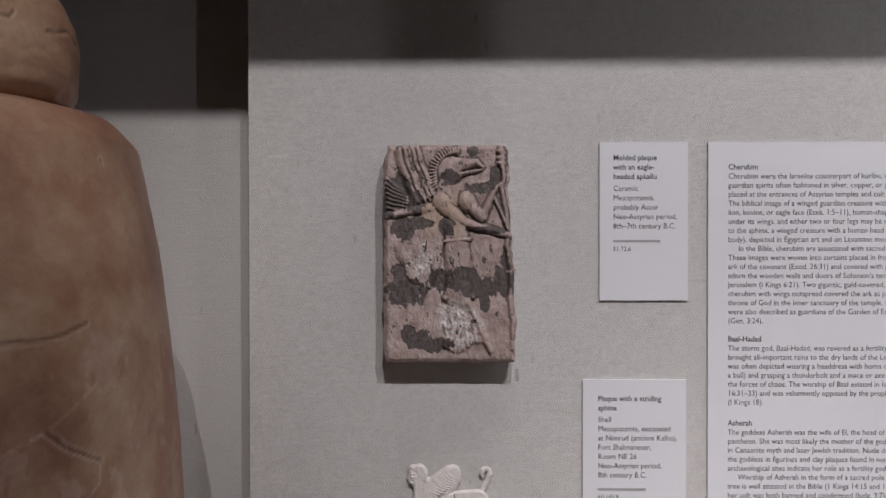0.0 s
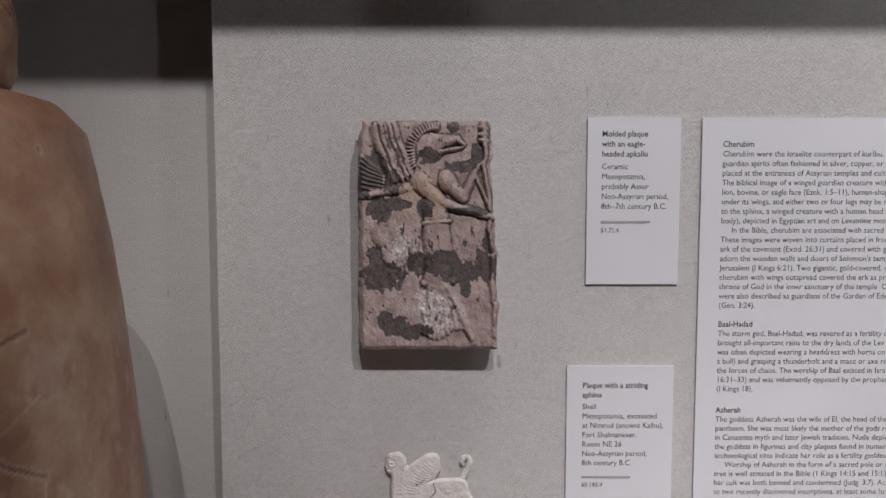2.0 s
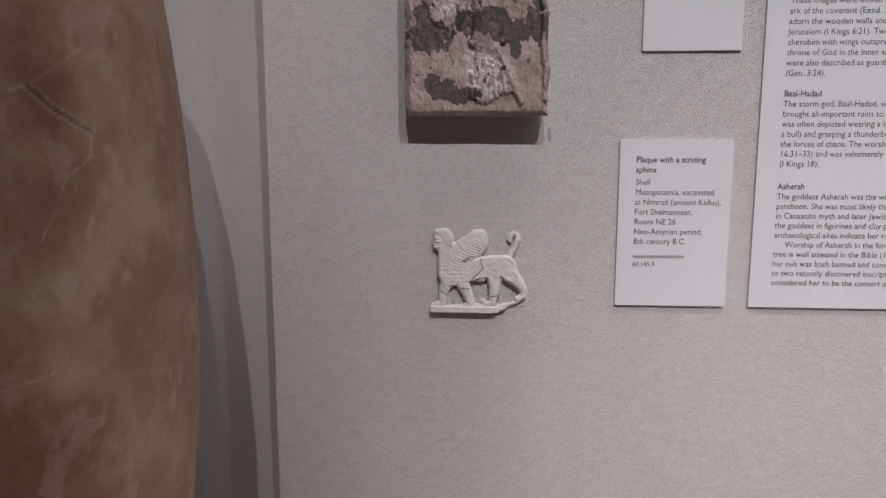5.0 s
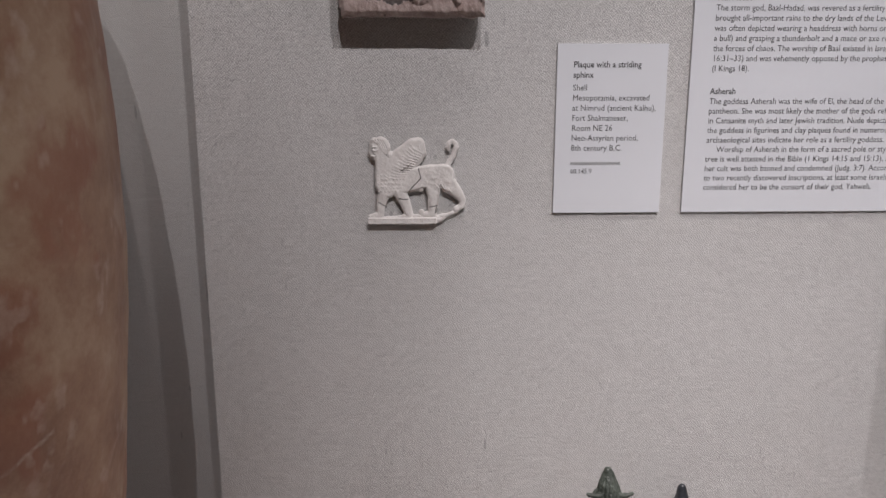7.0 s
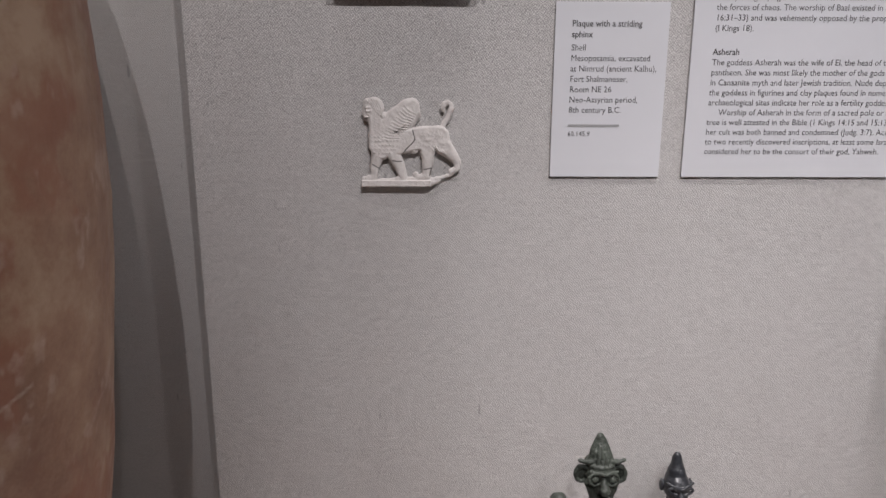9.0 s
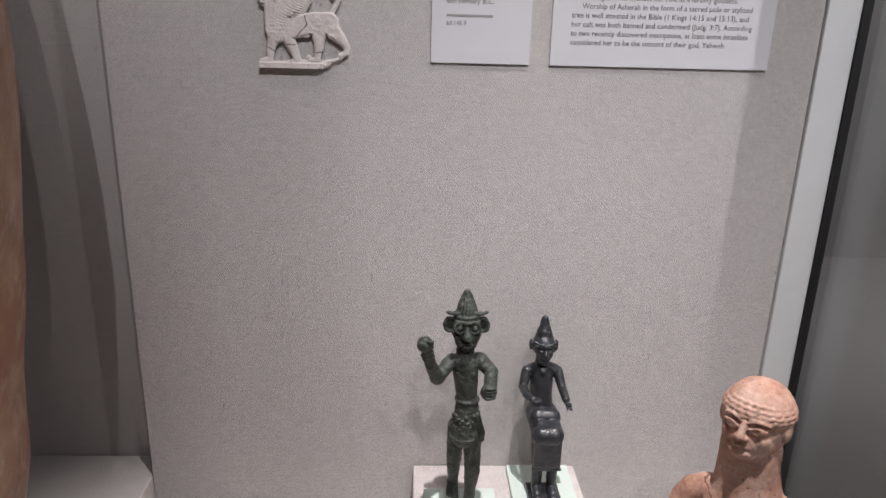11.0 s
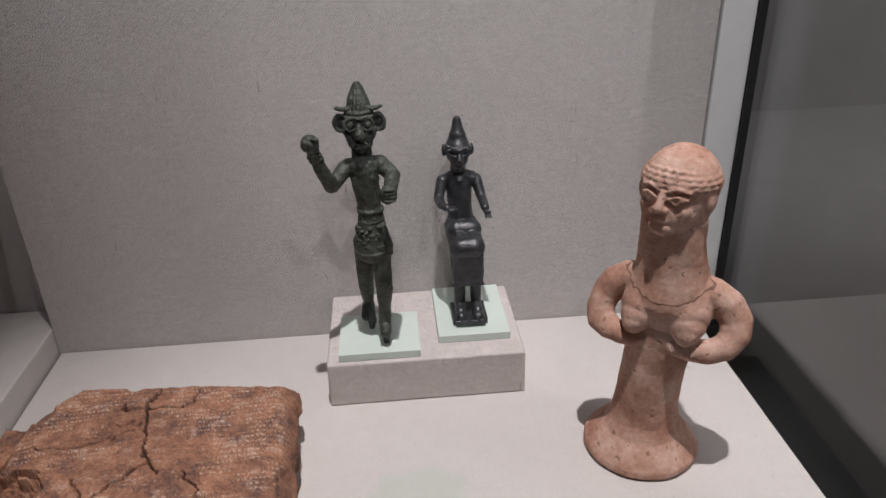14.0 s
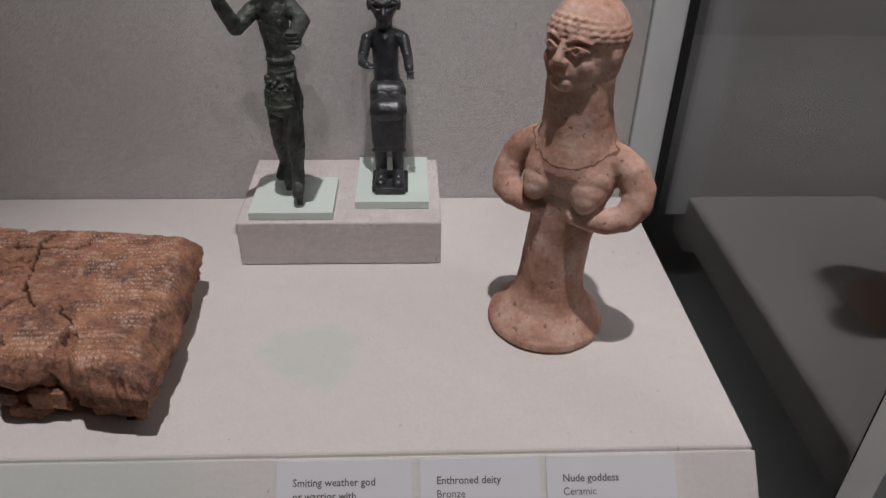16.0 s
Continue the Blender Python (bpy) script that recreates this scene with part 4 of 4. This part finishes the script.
    # rolled locks across the brow
    for i in range(4):
        z, r = 0.1632 + 0.0022 * i, 0.0188 - 0.00034 * i * i
        pts = []
        for j in range(45):
            w = radians(-112 + 224 * j / 44)
            wave = 0.00035 * math.sin(j * 2.3 + i)
            pts.append(((math.sin(w) * r, -(math.cos(w) * (r + 0.0008) - 0.0022), z + wave - 0.0020 * math.sin(w) ** 2), 0.0010 + 0.00022 * math.sin(j * 1.9 + 2 * i)))
        c.limb(*pts)
    # set it on the deck, turned and leaning slightly, the head turned further
    for n, v in enumerate(c.verts):
        w, small = (radians(-46), 0.95) if n >= skull else (radians(-34), 1.0)
        px, py, pz = v[:, 0] * small, v[:, 1] * small, v[:, 2].copy()
        v[:, 0] = 0.2620 + px * math.cos(w) - py * math.sin(w) + 0.020 * pz + 0.0052 * np.exp(-((pz - 0.094) / 0.030) ** 2)
        v[:, 1] = 0.2985 + px * math.sin(w) + py * math.cos(w) - 0.02 * pz
        v[:, 2] = DECK + pz
    return tagged(c.fuse("clay_figurine", TERRACOTTA, 0.0005, 9, 0.0011, 0.009), "pink terracotta figurine on a flared round foot", "figurine")


clay_figurine()


# ---- inscribed tablet ----
def broken_lump(corners, low, high, seed, rough, ragged=1.0):
    """A broken slab: four corners in plan between two heights, with chipped faces."""
    bm = bmesh.new()
    bmesh.ops.create_cube(bm, size=2)
    bmesh.ops.subdivide_edges(bm, edges=bm.edges[:], cuts=15, use_grid_fill=True)
    a, b, c, d = (Vector(p) for p in corners)
    off = Vector((seed * 3.7, seed * 1.3, 0))
    for v in bm.verts:
        p = v.co.copy()
        u, w, h = (p.x + 1) / 2, (p.y + 1) / 2, (p.z + 1) / 2
        pinch = 1 - 0.10 * abs(p.z) ** 4 * ragged
        u, w = 0.5 + (u - 0.5) * pinch, 0.5 + (w - 0.5) * pinch
        q = (a * (1 - u) + b * u) * (1 - w) + (d * (1 - u) + c * u) * w
        at = Vector((q.x, q.y, low + (high - low) * h))
        n = noise.fractal(at * 70 + off, 1.0, 2.0, 4) + 0.9 * (noise.cell(at * 110 + off) - 0.5)
        v.co = at + Vector((p.x, p.y, p.z)).normalized() * rough * n
        v.co.z = max(v.co.z, DECK + 0.0006)
    bmesh.ops.recalc_face_normals(bm, faces=bm.faces)
    return bm


def clay_tablet():
    nu, nv = 400, 330
    us, vs = np.linspace(-1, 1, nu), np.linspace(-1, 1, nv)
    Pn, Q = np.meshgrid(us, vs, indexing="ij")
    k = 0.05
    A, B = Pn * np.sqrt(1 - k * Q * Q / 2) / math.sqrt(1 - k / 2) * 0.985, Q * np.sqrt(1 - k * Pn * Pn / 2)
    U, V = (np.clip(A, -1.05, 1.05) + 1) / 2, (B + 1) / 2
    bl, br, fr, fl = np.array((-0.0690, 0.3400)), np.array((0.0705, 0.3285)), np.array((0.0735, 0.2150)), np.array((-0.0720, 0.2380))
    X = (1 - U) * (1 - V) * bl[0] + U * (1 - V) * br[0] + U * V * fr[0] + (1 - U) * V * fl[0]
    Y = (1 - U) * (1 - V) * bl[1] + U * (1 - V) * br[1] + U * V * fr[1] + (1 - U) * V * fl[1]
    g, g2, g3, g4 = grain_field(X.shape, 5, 21), grain_field(X.shape, 15, 22), grain_field(X.shape, 32, 23), grain_field(X.shape, 70, 24)
    # broken front edge: pushed back where clay is lost, and a nicked back edge
    bite = 0.024 * smooth01((-0.036 - X) / 0.016) + 0.010 * np.exp(-(((X + 0.012) / 0.012) ** 4)) + 0.006 * np.exp(-(((X - 0.034) / 0.007) ** 4))
    Y = Y + (bite + 0.005 * (g2 - 0.5)) * smooth01((V - 0.55) / 0.45)
    nick = 0.005 * smooth01((-0.045 - X) / 0.02) + 0.002 * (np.exp(-(((X + 0.020) / 0.004) ** 4))) + 0.0030 * (g2 - 0.5)
    Y = Y - nick * smooth01((0.30 - V) / 0.30)
    X = X + 0.012 * smooth01((-0.6 - Pn) * 2.5) * smooth01((0.28 - V) / 0.28) + 0.002 * (g2 - 0.5) * np.abs(Pn) ** 6
    flake = np.floor(g * 14 + 2.0 * (g3 - 0.5)) / 14
    Z = 1.0325 + 0.0066 * (1 - np.abs(Pn) ** 22) * (1 - np.abs(Q) ** 24) - 0.0012 * smooth01((Pn - 0.85) * 6) + 0.0022 * (g - 0.5) + 0.0022 * (flake - 0.5) + 0.0016 * (g2 - 0.5) + 0.0012 * (g3 - 0.5) + 0.0007 * (g4 - 0.5)
    crk = np.zeros_like(X)

    def crack(wide, deep, *stops):
        nonlocal Z, crk
        for p, q in zip(stops, stops[1:]):
            d, f = segment(X + 0.0045 * (g3 - 0.5) + 0.003 * (g2 - 0.5), Y + 0.0045 * (g3[::-1] - 0.5), p, q)
            cut = np.clip(1.3 - d / (wide * (0.55 + 0.9 * g3)), 0, 1)
            Z = Z - deep * cut
            crk = np.maximum(crk, cut)

    crack(0.0010, 0.006, (-0.003, 0.332), (-0.007, 0.312))
    crack(0.0011, 0.006, (-0.021, 0.318), (-0.018, 0.311), (-0.007, 0.311), (0.008, 0.312))
    crack(0.0006, 0.003, (0.008, 0.312), (0.016, 0.315), (0.019, 0.327))
    crack(0.0009, 0.006, (-0.007, 0.311), (-0.003, 0.292), (0.000, 0.280), (0.004, 0.270))
    crack(0.0008, 0.005, (0.004, 0.270), (-0.007, 0.258), (-0.018, 0.246))
    crack(0.0007, 0.004, (0.004, 0.270), (0.011, 0.261))
    crack(0.0005, 0.003, (-0.066, 0.288), (-0.040, 0.285), (-0.018, 0.291))
    crack(0.0005, 0.002, (-0.018, 0.291), (-0.006, 0.301))
    crack(0.0006, 0.003, (0.022, 0.262), (0.032, 0.250), (0.034, 0.238))
    crack(0.0006, 0.003, (-0.030, 0.262), (-0.018, 0.246))
    # lost flakes
    raw = np.zeros_like(X)
    for x, y, rx, ry, deep in ((-0.014, 0.296, 0.010, 0.006, 0.0022), (-0.030, 0.288, 0.014, 0.003, 0.0012), (0.035, 0.232, 0.004, 0.010, 0.004), (-0.055, 0.262, 0.014, 0.010, 0.009), (-0.006, 0.236, 0.014, 0.006, 0.004), (0.020, 0.224, 0.010, 0.004, 0.002), (0.079, 0.285, 0.005, 0.026, 0.006), (0.073, 0.250, 0.004, 0.012, 0.004), (0.055, 0.211, 0.026, 0.005, 0.004), (-0.064, 0.316, 0.006, 0.012, 0.002), (0.028, 0.254, 0.006, 0.006, 0.0012)):
        lost = smooth01((1.15 - np.hypot((X - x) / rx, (Y - y) / ry) + 1.8 * (g2 - 0.5) + 0.8 * (g3 - 0.5)) * 5)
        Z -= deep * lost * (0.7 + 0.9 * (g3 - 0.3))
        raw = np.maximum(raw, lost)
    # rows of pressed wedges, worn away in places
    inside = smooth01((1 - np.abs(Pn)) * 14) * smooth01((1 - np.abs(Q)) * 9)
    lines = (Y - 0.018 * X + 0.0010 * (g - 0.5)) / 0.0034
    row = np.clip(np.sin(lines * 2 * np.pi) * 1.6 + 0.3, 0, 1)
    step = np.floor(lines)
    wedge = np.sin(X / 0.0023 * 2 * np.pi + 40 * np.sin(step * 12.9898) + 16 * g2 + 10 * g3) * row * (g3 > 0.36)
    hook = np.sin(X / 0.0014 * 2 * np.pi + 70 * np.sin(step * 7.133) + 1.2 * lines * 2 * np.pi) * row * (g4 > 0.46)
    sign = np.clip(np.maximum(wedge, hook * 0.9), 0, 1)
    worn = smooth01((g2 - 0.34) * 6) * smooth01((0.66 - g) * 7)
    Z += inside * (0.0003 * row - 0.0006 * sign * worn) * (1 - raw)
    pale = inside * (1 - raw) * (np.clip(sign * 2.0 - 0.75, 0, 1) * worn + 0.35 * smooth01((g3 - 0.55) * 8) * (g2 > 0.46))
    bm = bmesh.new()
    top = [[bm.verts.new((X[i, j], Y[i, j], Z[i, j])) for j in range(nv)] for i in range(nu)]
    for i in range(nu - 1):
        for j in range(nv - 1):
            bm.faces.new((top[i][j], top[i + 1][j], top[i + 1][j + 1], top[i][j + 1]))
    loop = [(i, 0) for i in range(nu)] + [(nu - 1, j) for j in range(1, nv)] + [(i, nv - 1) for i in range(nu - 2, -1, -1)] + [(0, j) for j in range(nv - 2, 0, -1)]
    last = [top[i][j] for i, j in loop]
    for f, inset in ((0.06, -0.0008), (0.12, -0.0012), (0.20, -0.0016), (0.29, -0.0012), (0.38, -0.0002), (0.48, 0.0010), (0.58, 0.0024), (0.68, 0.0042), (0.78, 0.0064), (0.87, 0.0090), (0.94, 0.0125), (1.0, 0.018)):
        ring = []
        for i, j in loop:
            c = top[i][j].co
            out = Vector((math.copysign(abs(Pn[i, j]) ** 10, Pn[i, j]), -math.copysign(abs(Q[i, j]) ** 10, Q[i, j]), 0)).normalized()
            here = Vector((c.x * 40, c.y * 40, f * 6))
            shelf = noise.cell(Vector((c.x * 60, c.y * 60, f * 7))) - 0.5
            layer = 0.0026 * noise.fractal(here, 1.0, 2.0, 5) + 0.0016 * noise.noise(Vector((c.x * 190, c.y * 190, f * 24))) + 0.0012 * shelf
            torn = 0.020 * max(0.0, min(1.0, (0.034 - c.x) / 0.012)) * max(0.0, min(1.0, (0.275 - c.y) / 0.03))
            way = inset + (layer + torn * f) * min(1.0, f * 5)
            ring.append(bm.verts.new((c.x - out.x * way, c.y - out.y * way, c.z + (DECK + 0.0006 - c.z) * f)))
        for n in range(len(loop)):
            m = (n + 1) % len(loop)
            bm.faces.new((last[m], last[n], ring[n], ring[m]))
        last = ring
    bm.faces.new(last)
    bmesh.ops.recalc_face_normals(bm, faces=bm.faces)
    ob = mesh_object("clay_tablet", bm, TABLET, True)
    # the piece fitted back at the side, and rubble under the broken front
    part("side_piece", broken_lump(((-0.0850, 0.2870), (-0.0735, 0.2740), (-0.0655, 0.3075), (-0.0815, 0.3120)), 1.0050, 1.0335, 3, 0.0012), TABLET, ob, "separate reddish piece fitted against the side", True)
    for n, (x, y, rx, ry, low, high) in enumerate(((-0.010, 0.247, 0.011, 0.008, 1.010, 1.022), (0.008, 0.240, 0.014, 0.009, 1.000, 1.011), (0.014, 0.232, 0.009, 0.006, 0.9995, 1.008), (0.026, 0.236, 0.010, 0.008, 1.002, 1.016), (-0.004, 0.250, 0.016, 0.008, 1.004, 1.028), (0.024, 0.230, 0.009, 0.005, 1.008, 1.020))):
        rng = random.Random(70 + n)
        w = rng.uniform(-0.6, 0.6)
        corners = [(x + rx * (p * math.cos(w) - 0.6 * q * math.sin(w)) * rng.uniform(0.75, 1.1), y + ry * (q * math.cos(w) + 0.6 * p * math.sin(w)) * rng.uniform(0.75, 1.1)) for p, q in ((-1, -1), (1, -1), (1, 1), (-1, 1))]
        part("fragment", broken_lump(corners, low, high, n + 11, 0.0013, 2.5), TABLET, ob)
    set_marks(ob, np.stack([crk * 0.95, np.clip(pale, 0, 1), np.maximum(raw * 0.35, smooth01((g - 0.55) * 7) * 0.25)], -1).reshape(-1, 3))
    return tagged(ob, "cracked reddish brown clay tablet with rows of wedge marks", "tablet")


clay_tablet()

# ---- labels ----
WIDE = 0.93


def line(text, x, z, y, size, parent, bold=False, slant=0.0, wide=WIDE, turn=None):
    cu = bpy.data.curves.new("text_line", "FONT")
    cu.body, cu.size, cu.shear = text, size, slant
    cu.align_y = "CENTER"
    cu.offset = 0.00005 if bold else -0.00001
    cu.resolution_u = 2
    cu.materials.append(INK)
    ob = new("text_line", cu)
    ob.parent = parent
    m = Matrix.Translation((x, y, z)) @ (turn or pose(0, 0, 0, 90, 0, 0))
    ob.matrix_world = m @ Matrix.Diagonal((wide, 1, 1, 1))
    return ob


def bar(x0, x1, z, y, high, parent):
    return part("text_bar", box((x0, y - 0.0001, z - high / 2), (x1, y, z + high / 2)), INK_PALE, parent)


INK_PALE = plain("small_print", (0.36, 0.36, 0.36), 0.7)


def wall_card(lo, hi, label):
    thing = new("wall_label")
    part("card", box((lo[0], P - 0.0016, lo[1]), (hi[0], P - 0.0001, hi[1])), PAPER, thing)
    return tagged(thing, label, "label")


SIZE, FACE = 0.0047, P - 0.00175
first = wall_card((0.1025, 1.4645), (0.1550, 1.5588), "small white printed label pinned beside the plaque")
for i, text in enumerate(("Molded plaque", "with an eagle-", "headed apkallu")):
    line(text, 0.1105, 1.5495 - 0.0056 * i, FACE, SIZE, first, True)
for i, text in enumerate(("Ceramic", "Mesopotamia,", "probably Assur", "Neo-Assyrian period,", "8th\u20137th century B.C.")):
    line(text, 0.1105, 1.5312 - 0.0056 * i, FACE, SIZE, first)
bar(0.1105, 0.1385, 1.5000, FACE, 0.0012, first)
line("51.72.6", 0.1105, 1.4952, FACE, 0.0039, first)

second = wall_card((0.0925, 1.3230), (0.1540, 1.4170), "small white printed label pinned beside the sphinx")
for i, text in enumerate(("Plaque with a striding", "sphinx")):
    line(text, 0.1015, 1.4057 - 0.0056 * i, FACE, SIZE, second, True)
for i, text in enumerate(("Shell", "Mesopotamia, excavated", "at Nimrud (ancient Kalhu),", "Fort Shalmaneser,", "Room NE 26", "Neo-Assyrian period,", "8th century B.C.")):
    line(text, 0.1015, 1.3932 - 0.00555 * i, FACE, SIZE, second)
bar(0.1015, 0.1300, 1.3515, FACE, 0.0012, second)
line("60.145.9", 0.1015, 1.3468, FACE, 0.0039, second)

large = wall_card((0.1670, 1.3230), (0.3060, 1.5585), "large white printed text panel on the linen")
CHERUBIM = (
    "Cherubim were the Israelite counterpart of kur\u012bbu, win",
    "guardian spirits often fashioned in silver, copper, or go",
    "placed at the entrances of Assyrian temples and cult ro",
    "The biblical image of a winged guardian creature with",
    "lion, bovine, or eagle face (Ezek. 1:5\u201311), human-shape",
    "under its wings, and either two or four legs may be rel",
    "to the sphinx, a winged creature with a human head and",
    "body), depicted in Egyptian art and on Levantine mon",
    "     In the Bible, cherubim are associated with sacred s",
    "These images were woven into curtains placed in front",
    "ark of the covenant (Exod. 26:31) and covered with gold",
    "adorn the wooden walls and doors of Solomon's temple",
    "Jerusalem (I Kings 6:21). Two gigantic, gold-covered, oli",
    "cherubim with wings outspread covered the ark as prot",
    "throne of God in the inner sanctuary of the temple. Che",
    "were also described as guardians of the Garden of Eden",
    "(Gen. 3:24).",
)
BAAL = (
    "The storm god, Baal-Hadad, was revered as a fertility d",
    "brought all-important rains to the dry lands of the Lev",
    "was often depicted wearing a headdress with horns on",
    "a bull) and grasping a thunderbolt and a mace or axe re",
    "the forces of chaos. The worship of Baal existed in Isra",
    "16:31\u201333) and was vehemently opposed by the prophet",
    "(I Kings 18).",
)
ASHERAH = (
    "The goddess Asherah was the wife of El, the head of the Canaanite",
    "pantheon. She was most likely the mother of the gods referred to",
    "in Canaanite myth and later Jewish tradition. Nude depictions of",
    "the goddess in figurines and clay plaques found in numerous",
    "archaeological sites indicate her role as a fertility goddess.",
    "     Worship of Asherah in the form of a sacred pole or stylized",
    "tree is well attested in the Bible (1 Kings 14:15 and 15:13), and",
    "her cult was both banned and condemned (Judg. 3:7). According",
    "to two recently discovered inscriptions, at least some Israelites",
    "considered her to be the consort of their god, Yahweh.",
)
for head, z, rows in (("Cherubim", 1.5438, CHERUBIM), ("Baal-Hadad", 1.4414, BAAL), ("Asherah", 1.3912, ASHERAH)):
    line(head, 0.1787, z, FACE, SIZE, large, True)
    for i, text in enumerate(rows):
        line(text, 0.1787, z - 0.0055 - 0.00538 * i, FACE, SIZE, large)

# ---- sloping label rail along the deck's front ----
rail_bm = bmesh.new()
SLOPE = pose(0, 0.203, 0.9985, 45, 0, 0)
box((-0.107, -0.085, -0.012), (0.344, 0.0, 0.0), 0.001, rail_bm)
bmesh.ops.transform(rail_bm, matrix=SLOPE, verts=rail_bm.verts)
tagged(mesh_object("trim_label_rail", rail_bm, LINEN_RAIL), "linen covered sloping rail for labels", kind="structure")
for x0, x1, texts in ((0.1290, 0.1880, ("Smiting weather god", "or warrior with")), (0.1920, 0.2450, ("Enthroned deity", "Bronze")), (0.2480, 0.3060, ("Nude goddess", "Ceramic"))):
    thing = new("rail_label")
    bm = box((x0, -0.083, 0.0002), (x1, -0.0012, 0.0016))
    bmesh.ops.transform(bm, matrix=SLOPE, verts=bm.verts)
    part("card", bm, PAPER, thing)
    for i, text in enumerate(texts):
        p = SLOPE @ Vector((x0 + 0.0070, -0.0105 - 0.0057 * i, 0.00175))
        line(text, *(p.x, p.z, p.y), SIZE, thing, i == 0 or text.startswith("or"), turn=pose(0, 0, 0, 45, 0, 0))
    tagged(thing, "white printed label on the sloping linen rail", "label", "labels on the rail")
